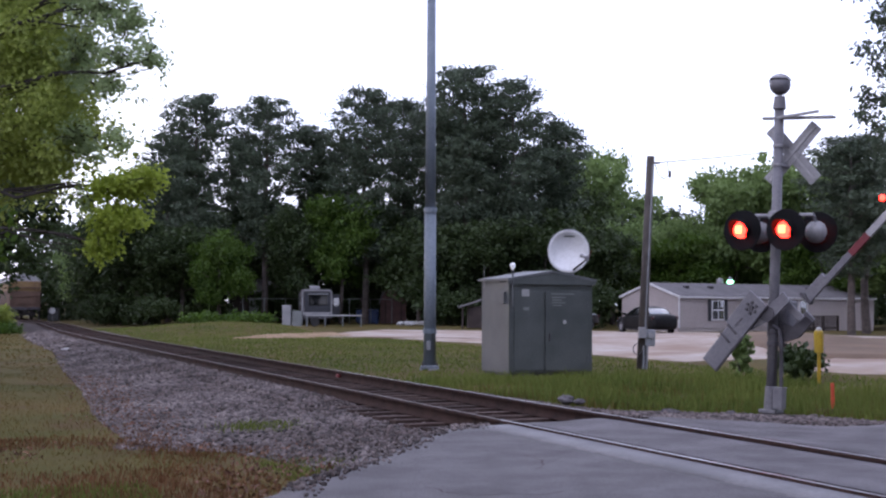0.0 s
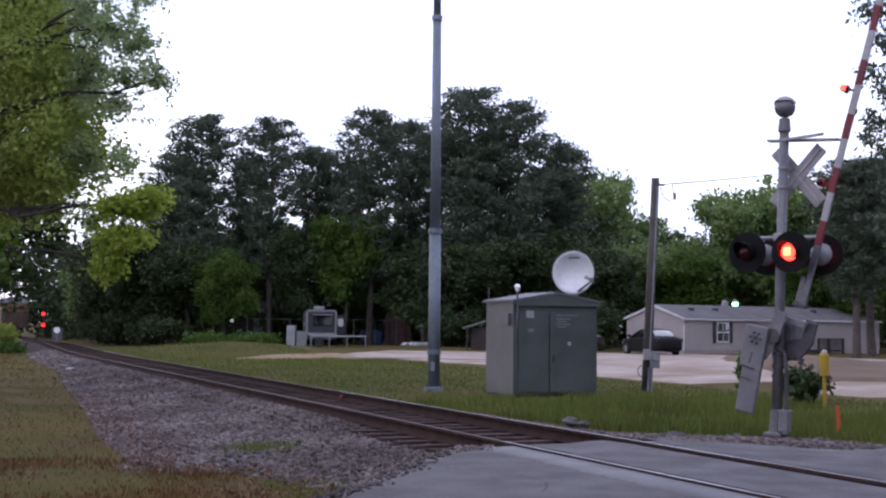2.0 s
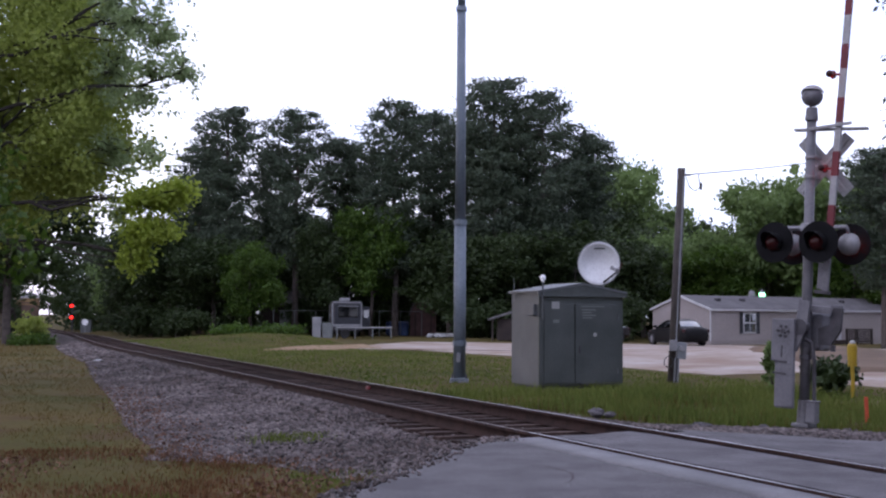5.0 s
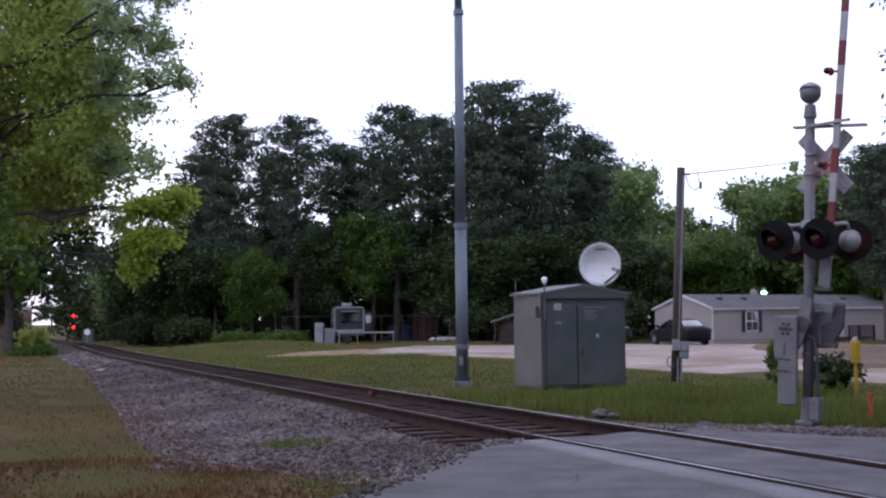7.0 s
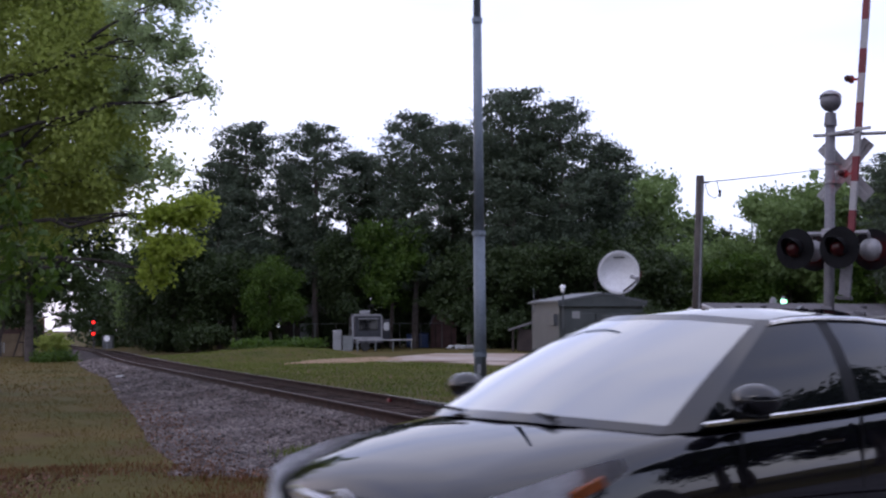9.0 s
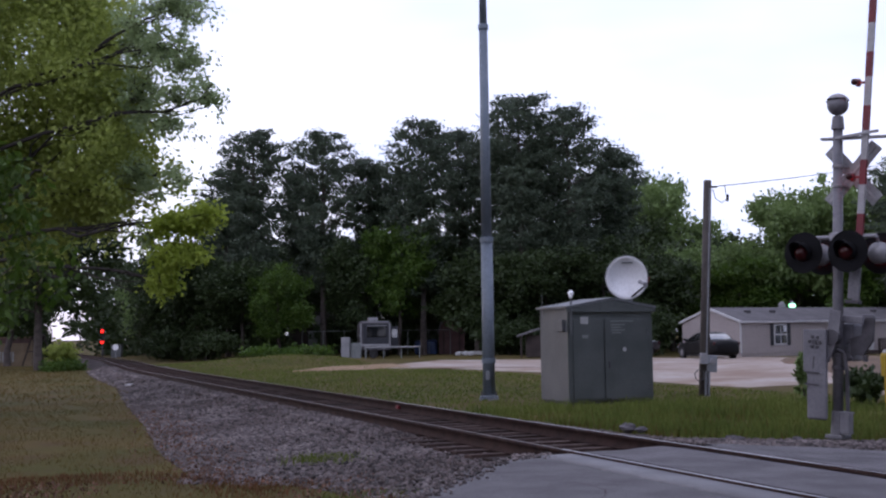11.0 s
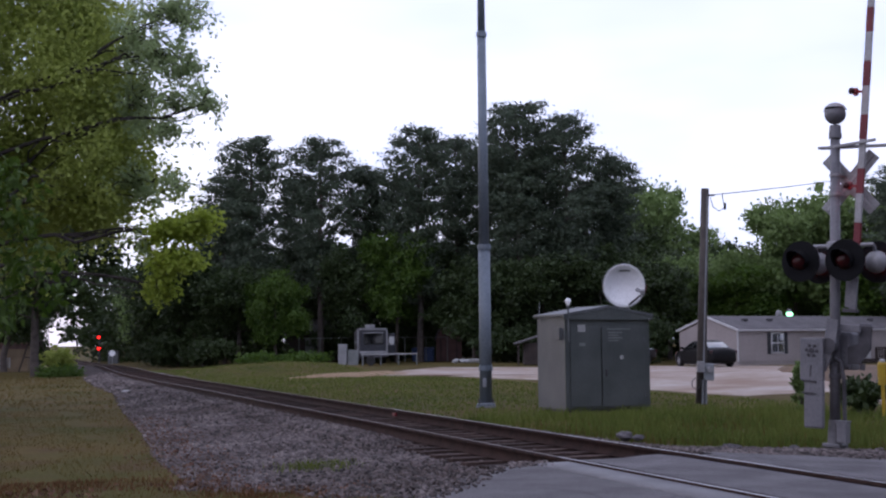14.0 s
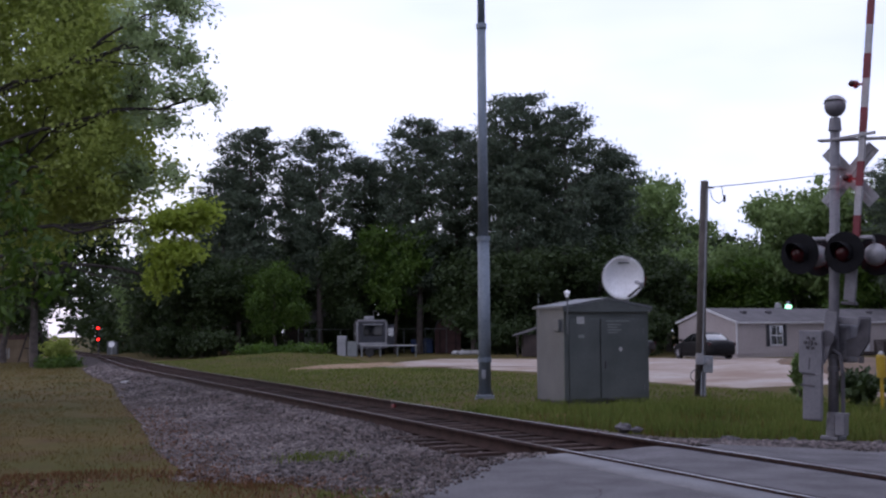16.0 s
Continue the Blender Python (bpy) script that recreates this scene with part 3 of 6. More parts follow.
def build_cracks():
    """Fine wandering cracks in the asphalt."""
    rng = np.random.RandomState(31)
    V, F = [], []
    for c in range(26):
        n, s, a = rng.uniform(1.0, 5.2), rng.uniform(1.5, 9.5), rng.uniform(0, 6.28)
        w = rng.uniform(0.004, 0.011)
        for i in range(rng.randint(8, 26)):
            a += rng.normal(0, 0.35)
            dn, ds = 0.09 * math.cos(a), 0.09 * math.sin(a)
            if not (0.5 < n + dn < 5.6 and s + ds < np.interp(n + dn, *ROAD_LEFT) - 0.15):
                break
            k = len(V)
            for u, v, side in ((n, s, -1), (n, s, 1), (n + dn, s + ds, 1), (n + dn, s + ds, -1)):
                V.append(ns(u - side * w * math.sin(a), v + side * w * math.cos(a), float(road_z(u)) + 0.003))
            F.append((k, k + 1, k + 2, k + 3))
            n, s = n + dn, s + ds
    return tagged(new("road_cracks", sheet("road_cracks", V, F, "rail_rust")), "fine dark cracks in the worn asphalt", "cracks", kind="stuff")


def build_track():
    tr = thing("railway_track", Matrix(), "single railway track of rusty steel rails on dark wooden ties", "railway track")
    prof = [(-0.07, -0.172), (0.07, -0.172), (0.07, -0.155), (0.012, -0.14), (0.012, -0.05), (0.036, -0.04), (0.036, -0.003), (-0.036, -0.003), (-0.036, -0.04), (-0.012, -0.05), (-0.012, -0.14), (-0.07, -0.155)]
    ss = np.concatenate([np.arange(-40, 40, 2.0), np.arange(40, 260, 4.0)])
    for side in (-1, 1):
        V, F, k = [], [], len(prof)
        H, HF = [], []
        for i, s in enumerate(ss):
            for a, z in prof:
                V.append(ns(MID + side * GAUGE / 2 + a, s, z))
            for a in (-0.021, 0.021):
                H.append(ns(MID + side * GAUGE / 2 + a, s, 0.0))
            if i:
                p = (i - 1) * k
                F += [(p + j, p + (j + 1) % k, p + k + (j + 1) % k, p + k + j) for j in range(k)]
                HF.append((2 * i - 2, 2 * i - 1, 2 * i + 1, 2 * i))
        r = new("rail", sheet("rail", V, F, "rail_rust"))
        r.parent = tr
        cut = int(np.searchsorted(ss, 12.0 if side < 0 else 22.0))
        for name, faces, mat, lab in (("rail_head", H[:2 * cut + 2], "rail_head", "bright worn running surface in the road"), ("rail_head", H[2 * cut:], "rail_worn_reflection", "dull running surface, darkened for the trees it reflects")):
            h = new(name, sheet(name, faces, HF[:len(faces) // 2 - 1], mat, True))
            h.parent = r
            h["label"] = lab
    return tr


def build_ties(tr):
    shapes = []
    rng = random.Random(4)
    for v in range(4):
        bm = box(B(), (0, 0, -0.09), (2.55 + rng.uniform(-0.05, 0.05), 0.23, 0.18), 0.012)
        for p in bm.verts:
            p.co += Vector((rng.uniform(-0.02, 0.02), rng.uniform(-0.008, 0.008), rng.uniform(-0.008, 0.004)))
        me = bpy.data.meshes.new("tie")
        bm.to_mesh(me)
        bm.free()
        me.materials.append(M["tie_wood"])
        shapes.append(me)
    for i in range(290):
        s = 11.9 + 0.52 * i
        t = new("tie", shapes[i % 4])
        t.parent = tr
        x, y, z = ns(MID + rng.uniform(-0.04, 0.04), s, -0.165)
        t.matrix_basis = pose(x, y, z, 0, 0, 22.98 + rng.uniform(-0.8, 0.8))


def build_panels():
    """Strips along the rails in the road, with open joints."""
    for name, n0, n1, mat in (("crossing_panel", 5.70, 6.115, "panel"), ("crossing_panel", 7.80, 8.10, "asphalt_dark")):
        rows = []
        for s in np.linspace(-3, 11.6, 40):
            rows.append([ns(n0, s, -0.10), ns(n0 + 0.006, s, -0.018), ns((n0 + n1) / 2, s, -0.012 + 0.004 * math.sin(s * 3)), ns(n1 - 0.006, s, -0.012), ns(n1, s, -0.10)])
        strip(name, rows, mat, "worn crossing panel along the rail", "crossing panel")
    for name, n0, n1 in (("flangeway", 5.6, 8.2),):
        rows = [[ns(n0, s, -0.12), ns((n0 + n1) / 2, s, -0.12), ns(n1, s, -0.12)] for s in np.linspace(-4, 11.4, 20)]
        strip(name, rows, "rail_rust", "dark dirty gap beside the rails", "flangeway")


build_ground()
build_panels()
build_ballast()
build_stones()
build_road()
build_cracks()
TRACK = build_track()
build_ties(TRACK)


def patch(name, pts, material, label, category, lift=0.006, seed=2, step=0.5):
    """A ragged patch of other ground, draped over the lawn."""
    rng = random.Random(seed)
    cx, cy = sum(p[0] for p in pts) / len(pts), sum(p[1] for p in pts) / len(pts)
    ring = []
    for i, p in enumerate(pts):
        q = pts[(i + 1) % len(pts)]
        k = max(2, int(math.dist(p, q) / step))
        for j in range(k):
            a = j / k
            ring.append((p[0] + (q[0] - p[0]) * a + rng.uniform(-0.22, 0.22) * step, p[1] + (q[1] - p[1]) * a + rng.uniform(-0.35, 0.35) * step))
    rows = []
    for k in np.linspace(0.0, 1.0, 18):
        row = []
        for x, y in ring + ring[:1]:
            u, v = cx + (x - cx) * k, cy + (y - cy) * k
            row.append((u, v, float(ground_z(u, v)) + (lift + 0.03 if k < 0.97 else -0.03)))
        rows.append(row)
    return strip(name, rows, material, label, category)


patch("gravel_drive", [(-5.5, 56), (-4.2, 63), (-2.5, 72), (2, 73), (12, 72), (30, 68), (34, 50), (15, 36), (10.5, 33.5), (7.5, 33), (5.5, 38), (2.7, 47), (-1, 54)], "sand", "pale sandy gravel drive in front of the houses", "driveway", step=2.0)
patch("side_drive", [(9.4, 28.5), (9.8, 32), (13, 35), (20, 36), (22, 30), (14, 26.5), (10.5, 27)], "sand", "pale gravel strip of a side drive", "driveway", lift=0.01, step=1.0)
patch("clay_bank", [(-8.2, 52.5), (-7.5, 57), (-4, 62), (-2.8, 58), (-5, 54)], "clay", "bare orange clay at the edge of the drive", "soil", lift=0.012, step=0.8)
patch("bare_bank", [(11.4, 34), (12.2, 42), (12.5, 48), (15, 56), (27, 56), (28, 38), (18, 33.5)], "earth", "brown bare earth bank beside the drive", "soil", lift=0.12, step=1.2)


# ---- trees ----
def leaves(rng, C, spread, per, size, long=1.6, flat=1.0, droop=0.0):
    """Leaf blades scattered round the centres C: four corners each, bent along the middle."""
    k = len(C) * per
    c = np.repeat(np.asarray(C, float), per, axis=0)
    spread = np.repeat(np.broadcast_to(spread, len(C)), per)[:, None]
    off = rng.normal(0, 0.5, (k, 3)) * spread
    off[:, 2] *= flat
    p = c + off
    d = rng.normal(0, 1, (k, 3)) + off / (spread + 1e-6) * 0.8
    d[:, 2] -= droop
    d /= np.linalg.norm(d, axis=1)[:, None]
    e = np.cross(d, rng.normal(0, 1, (k, 3)))
    e /= np.linalg.norm(e, axis=1)[:, None] + 1e-9
    w = size * rng.uniform(0.6, 1.3, (k, 1))
    a, b = d * w * long * 0.5, e * w * 0.5
    lift = np.cross(d, e) * w * 0.12
    V = np.stack([p - a, p + b + lift, p + a, p - b + lift], 1).reshape(-1, 3)
    F = np.arange(k * 4).reshape(-1, 4)
    return V, F


def shell(rng, lobes, count, inner=0.55):
    """Points in the outer part of rounded lobes (x, y, z, rx, ry, rz)."""
    L = np.array(lobes, float)
    w = L[:, 3] * L[:, 4] + L[:, 4] * L[:, 5] + L[:, 3] * L[:, 5]
    i = rng.choice(len(L), count, p=w / w.sum())
    d = rng.normal(0, 1, (count, 3))
    d /= np.linalg.norm(d, axis=1)[:, None]
    r = rng.uniform(inner, 1.0, (count, 1)) * (1 + 0.14 * rng.normal(0, 1, (count, 1)))
    return L[i, :3] + d * r * L[i, 3:]


def crooked(rng, a, b, k, amp):
    a, b = np.array(a, float), np.array(b, float)
    return [tuple(a + (b - a) * i / k + (rng.normal(0, amp, 3) if 0 < i < k else 0)) for i in range(k + 1)]


def limbs_mesh(rng, height, r, tips, first=0.3, lean=0.0):
    """A tapered trunk with limbs that rise to the tips."""
    bm = B()
    top = (lean, 0, height)
    path_rod(bm, crooked(rng, (0, 0, -0.4), top, 7, r * 0.35), r * 1.15, r * 0.2, 10)
    for t in tips:
        f = min(0.92, max(first, (t[2] - 0.35 * math.hypot(t[0], t[1])) / height))
        a = (lean * f, 0, height * f)
        path_rod(bm, crooked(rng, a, t, 4, 0.06 * math.dist(a, t)), r * 0.32 * (1.1 - f * 0.6), 0.02, 5)
    return bm


PINES, BROAD = [], []


def pine_shapes():
    """Tall loblolly pines: bare lower trunk, ragged tufted crown."""
    for v, (start, wide) in enumerate(((0.36, 3.0), (0.3, 3.4), (0.42, 2.8), (0.26, 3.1), (0.4, 3.5))):
        rng = np.random.RandomState(40 + v)
        H = 20.0
        tips, C = [], []
        k = 62
        S = []
        for i in range(k):
            f = start + (1 - start) * (i + 0.5) / k
            a = i * 2.4 + rng.uniform(-0.5, 0.5)
            q = (f - start) / (1 - start)
            reach = wide * (0.55 + 0.55 * q if q < 0.68 else 0.95 * math.sqrt(max(0.02, 1 - ((q - 0.68) / 0.33) ** 2)))
            reach *= rng.uniform(0.35, 1.2) if q < 0.6 else rng.uniform(0.72, 1.08)
            tip = np.array([math.cos(a) * reach, math.sin(a) * reach, H * f + reach * rng.uniform(0.0, 0.35)])
            base = np.array([0, 0, H * f - reach * 0.2])
            tips.append(tuple(tip))
            for j in (0.35, 0.7, 1.0) if q > 0.25 else (0.65, 1.0):
                for side in (-1, 1):
                    out = np.array([-math.sin(a), math.cos(a), 0.1]) * side * rng.uniform(0.1, 0.5) * (0.4 + reach * 0.3)
                    C.append(base + (tip - base) * j + out + rng.normal(0, 0.12, 3))
                    S.append(rng.uniform(0.45, 0.85))
        C = np.array(C)
        crown = leaves(rng, C, np.array(S), 62, 0.13, 2.3, 0.62)
        PINES.append((crown, limbs_mesh(rng, H, 0.26, tips[::2], first=start * 0.9)))


def broad_shapes():
    """Broad-leaved trees with several lobes."""
    for v in range(5):
        rng = np.random.RandomState(70 + v)
        H = 12.0
        lobes = [(0, 0, H * 0.62, 3.0, 3.0, 3.6)]
        for i in range(9):
            a, z = i * 2.4 + rng.uniform(-0.5, 0.5), rng.uniform(0.28, 0.88)
            reach = 3.6 * math.sin(z * 2.7) + 0.4
            lobes.append((math.cos(a) * reach * 0.8, math.sin(a) * reach * 0.8, H * z, rng.uniform(1.2, 2.1), rng.uniform(1.2, 2.1), rng.uniform(1.0, 1.7)))
        C = shell(rng, lobes, 420)
        crown = leaves(rng, C, rng.uniform(0.5, 0.95, len(C)), 30, 0.23, 1.5, 0.8)
        BROAD.append((crown, limbs_mesh(rng, H * 0.85, 0.22, [l[:3] for l in lobes[1:]], first=0.2)))


KEPT = {}


def tree(kind, v, x, y, height, wide, turn, leaf, label, group="trees behind the drive", z=None):
    stock, full = (PINES, 20.0) if kind == "pine" else (BROAD, 12.0)
    v %= len(stock)
    key = (kind, v, leaf)
    if key not in KEPT:
        (V, F), bm = stock[v]
        me = bpy.data.meshes.new("trunk")
        bm.to_mesh(me)
        me.materials.append(M["bark"])
        KEPT[key] = (sheet("crown", V, F, leaf), me)
    crown, trunk = KEPT[key]
    z = float(ground_z(x, y)) if z is None else z
    t = thing(kind + "_tree", pose(x, y, z, 0, 0, turn), label, "tree", group)
    k = height / full
    for name, me in (("trunk", trunk), ("crown", crown)):
        ob = new(name, me)
        ob.parent = t
        ob.scale = (wide, wide, k)
    return t


pine_shapes()
broad_shapes()
PINE = "tall dark pine with bare trunk and ragged crown"
rngt = random.Random(8)
# front row of pines
for i, (x, y, h, w) in enumerate(((-17.6, 95, 18.9, 1.0), (-11.9, 95, 18.7, 1.0), (-8.4, 98, 16.8, 0.85), (-3.7, 93, 19.2, 1.0), (-0.8, 100, 19.6, 0.9),
                                  (4.1, 92, 20.9, 1.1), (8.0, 93, 20.0, 1.1), (12.0, 96, 17.2, 0.95), (-20.5, 99, 16.3, 0.9), (1.8, 96, 18.2, 0.9),
                                  (-14.6, 102, 16.5, 0.9), (6.2, 99, 18.5, 1.0), (-6.0, 104, 16.5, 1.0), (10.5, 103, 16.0, 1.0), (-22.5, 104, 14.5, 0.9))):
    tree("pine", i, x, y, h - 0.7, w, i * 77, "pine_needles", PINE, "pines behind the drive")
# pines by the road, out to the side
for i, (x, y, h, w) in enumerate(((26.5, 70, 12.8, 0.9), (29.0, 74, 13.5, 1.0), (14.7, 33.5, 16.0, 0.64), (32, 66, 15, 1.0))):
    tree("pine", i + 1, x, y, h - 1.0, w, i * 50 + 20, "pine_needles", PINE, "pines by the road")
# broad-leaved trees behind and between
GREEN = "leafy green broad-leaved tree in spring leaf"
for i, (x, y, h, w, leaf) in enumerate((
        (18.4, 125, 20.4, 1.25, "leaf_green"), (22.4, 125, 16.4, 1.1, "leaf_green"), (15.5, 122, 15, 1.2, "leaf_dark_shaded"), (20.6, 108, 10.6, 1.1, "leaf_green"), (24.2, 100, 10.4, 0.85, "leaf_green"),
        (26.8, 96, 14.2, 1.0, "leaf_green"), (29.6, 97, 15.6, 1.15, "leaf_green"), (33.0, 95, 15.6, 1.2, "leaf_green"), (37, 98, 13, 1.2, "leaf_green"), (17.2, 100, 9.8, 1.0, "leaf_green"),
        (22.0, 96, 8.2, 1.0, "leaf_bright"), (31.0, 88, 8.5, 1.0, "leaf_bright"), (35.5, 86, 9.5, 1.0, "leaf_green"), (27.5, 104, 10, 1.2, "leaf_green"), (33.2, 150, 15.6, 1.2, "leaf_dark_shaded"),
        (-5.6, 93, 11.0, 0.75, "leaf_bright"), (-14.4, 88, 7.6, 0.6, "leaf_bright"), (-8.8, 93, 9.5, 0.7, "leaf_dark_shaded"), (0.6, 89, 8.5, 0.9, "leaf_dark_shaded"), (-17.5, 90, 8.5, 0.85, "leaf_dark_shaded"),
        (5.8, 88, 8.5, 0.9, "leaf_dark_shaded"), (10.2, 89, 8.0, 0.9, "leaf_dark_shaded"), (13.6, 92, 9.5, 0.9, "leaf_dark_shaded"), (-2.4, 101, 11, 1.0, "leaf_dark_shaded"), (-11.5, 102, 11, 1.0, "leaf_dark_shaded"),
        (-20.5, 91, 9.0, 0.8, "leaf_dark_shaded"), (-24.0, 97, 10.5, 0.85, "leaf_dark_shaded"), (-27.5, 105, 10.0, 0.8, "leaf_dark_shaded"), (-30.5, 114, 9.3, 0.8, "leaf_green"), (-34.0, 124, 8.6, 0.8, "leaf_dark_shaded"),
        (-38.0, 136, 8.2, 0.8, "leaf_green"), (-43.0, 150, 7.6, 0.8, "leaf_dark_shaded"), (-50.0, 172, 7.5, 0.9, "leaf_dark_shaded"), (-26.0, 112, 12.0, 1.0, "leaf_dark_shaded"), (8.0, 108, 12, 1.1, "leaf_dark_shaded"),
        (2.0, 110, 12, 1.1, "leaf_dark_shaded"), (-5.0, 112, 12, 1.1, "leaf_dark_shaded"), (-16.0, 112, 12, 1.1, "leaf_dark_shaded"), (-20.5, 116, 12, 1.1, "leaf_dark_shaded"), (12.6, 112, 12, 1.1, "leaf_dark_shaded"),
        (-70.0, 222, 9.0, 0.9, "leaf_dark_shaded"), (-91.0, 272, 7.0, 0.9, "leaf_dark_shaded"), (-66.0, 160, 9, 1.2, "leaf_dark_shaded"), (42, 94, 13, 1.3, "leaf_green"), (44, 80, 12, 1.3, "leaf_green"))):
    tree("broadleaf", i, x, y, h, w, i * 61, leaf, GREEN)
# the yard to the left of the line
SHADE = "dark leafy shade tree at the edge of the yard"
for i, (x, y, h, w, leaf) in enumerate(((-31.4, 79, 10.5, 1.0, "leaf_dark_shaded"), (-35.0, 84, 11.0, 1.1, "leaf_dark_shaded"), (-23.7, 64, 11.2, 1.05, "leaf_dark_shaded"), (-40, 100, 11, 1.1, "leaf_dark_shaded"), (-46, 90, 12, 1.2, "leaf_dark_shaded"), (-52, 125, 9, 1.2, "leaf_dark_shaded"))):
    tree("broadleaf", i + 2, x, y, h, w, i * 40, leaf, SHADE, "trees in the yard")


def oak():
    """The large oak at the roadside, its limbs reaching over the lawn."""
    rng = np.random.RandomState(21)
    base = np.array([-15.5, 27.0, 0.0])
    lobes = [(-9.0, 26.0, 7.6, 1.7, 2.0, 1.5), (-8.2, 25.6, 6.4, 1.3, 1.6, 1.2), (-8.0, 25.4, 5.2, 1.25, 1.5, 1.0), (-8.6, 25.8, 4.5, 1.4, 1.6, 0.7),
             (-11, 27, 5.5, 2.5, 2.5, 2.6), (-12.4, 27, 9.0, 3.8, 4.0, 3.0),
             (-18, 28, 7, 4.0, 4.0, 3.5), (-9.2, 26.0, 9.2, 1.5, 1.8, 1.2)]
    airy = [(-6.6, 24.8, 7.6, 0.8, 0.8, 0.6), (-6.0, 24.6, 7.2, 0.7, 0.8, 0.6), (-6.2, 24.6, 6.5, 0.8, 0.8, 0.5), (-5.5, 24.4, 6.4, 0.35, 0.5, 0.45), (-6.4, 24.7, 5.9, 0.7, 0.7, 0.35),
            (-6.2, 24.6, 4.7, 0.45, 0.5, 0.3), (-6.1, 24.5, 8.4, 0.9, 0.9, 0.5), (-6.9, 25.0, 3.5, 0.4, 0.5, 0.4), (-7.2, 25.2, 6.6, 0.6, 0.7, 0.9), (-7.1, 25.2, 4.9, 0.6, 0.8, 0.6), (-7.2, 25.2, 8.0, 0.7, 0.8, 0.7)]
    bough = [(-6.3, 24.6, 3.7, 0.5, 0.6, 0.3), (-5.8, 24.5, 3.75, 0.55, 0.6, 0.35), (-6.2, 24.6, 3.1, 0.6, 0.6, 0.4), (-5.5, 24.4, 3.9, 0.25, 0.3, 0.2), (-6.5, 24.7, 2.5, 0.45, 0.5, 0.3)]
    D = shell(rng, lobes, 1000, 0.15)
    V, F = leaves(rng, D, rng.uniform(0.35, 0.75, len(D)), 95, 0.066, 1.7, 0.75, 0.3)
    inner = np.array(lobes) + np.array([-0.2, 1.8, -0.1, -0.1, -0.1, -0.1])
    D2 = shell(rng, inner, 750, 0.0)
    V2, F2 = leaves(rng, D2, 0.6, 85, 0.092, 1.6, 0.8, 0.3)
    V, F = np.concatenate([V, V2]), np.concatenate([F, F2 + len(V)])
    A = shell(rng, airy, 470, 0.1)
    VA, FA = leaves(rng, A, rng.uniform(0.10, 0.24, len(A)), 24, 0.055, 1.9, 0.9, 0.4)
    E = shell(rng, bough, 105, 0.1)
    VB, FB = leaves(rng, E, rng.uniform(0.16, 0.36, len(E)), 60, 0.064, 1.8, 0.8, 0.4)
    K = np.concatenate([A, E])
    lobes = lobes + airy + bough
    t = thing("oak_tree", Matrix(), "large roadside oak with yellow-green young leaves and dark limbs", "tree")
    bm = B()
    path_rod(bm, crooked(rng, base + (0, 0, -0.6), base + (0.3, 0, 9.5), 7, 0.12), 0.48, 0.16, 12)
    for l in lobes[1:4] + lobes[8:24:3]:
        tip = np.array(l[:3])
        a = base + (0.15, 0, np.clip(tip[2] * 0.5, 2.2, 6))
        mid = a + (tip - a) * 0.5 + rng.normal(0, 0.35, 3) + (0, 0, 0.5)
        pts = crooked(rng, a, mid, 5, 0.12) + crooked(rng, mid, tip, 5, 0.12)[1:]
        path_rod(bm, pts, 0.085, 0.018, 6)
        for j in range(4):
            q = np.array(pts[rng.randint(5, 10)])
            e = np.array(l[:3]) + np.clip(rng.normal(0, 0.5, 3), -0.8, 0.8) * l[3:]
            path_rod(bm, crooked(rng, q, e, 5, 0.09), 0.026, 0.006, 5)
    for q in K[::2]:
        near = min(lobes, key=lambda l: math.dist(l[:3], q))
        path_rod(bm, crooked(rng, q + (np.array(near[:3]) - q) * 0.6, q, 3, 0.07), 0.014, 0.005, 4)
    part("trunk", bm, "bark_dark", t)
    c = new("crown", sheet("crown", V, F, "leaf_oak"))
    c.parent = t
    c = new("outer_sprays", sheet("outer_sprays", VA, FA, "leaf_young_hazed"))
    c.parent = t
    c["label"] = "thin sprays of young leaves, paled for the sky haze"
    c = new("low_bough", sheet("low_bough", VB, FB, "leaf_bough"))
    c.parent = t
    c["label"] = "bright yellow-green low bough"
    return t


oak()


def near_branch():
    """A leafy bough of a nearer tree that hangs in from the side."""
    rng = np.random.RandomState(5)
    t = thing("young_tree", Matrix(), "young tree with bright yellow-green leaves near the verge", "tree")
    base = np.array([-6.8, 12.2, -0.36])
    tips = [(-4.75, 12.0, 2.6), (-4.6, 12.1, 2.2), (-4.55, 12.0, 1.9), (-4.8, 12.0, 3.1), (-5.0, 12.3, 1.7), (-5.2, 12.2, 2.8), (-5.6, 12, 3.6), (-7.6, 12.6, 3.4), (-6.6, 11.6, 4.2)]
    C = np.concatenate([np.array(p) + rng.normal(0, 0.17, (16, 3)) for p in tips])
    V, F = leaves(rng, C, 0.12, 10, 0.06, 2.0, 1.0, 0.8)
    bm = B()
    path_rod(bm, crooked(rng, base, base + (0.1, 0, 4.2), 6, 0.03), 0.07, 0.02, 8)
    for p in tips:
        a = base + (0.05, 0, max(1.4, p[2] * 0.75))
        path_rod(bm, crooked(rng, a, p, 4, 0.05), 0.02, 0.005, 5)
    part("trunk", bm, "bark", t)
    c = new("crown", sheet("crown", V, F, "leaf_bright"))
    c.parent = t


near_branch()


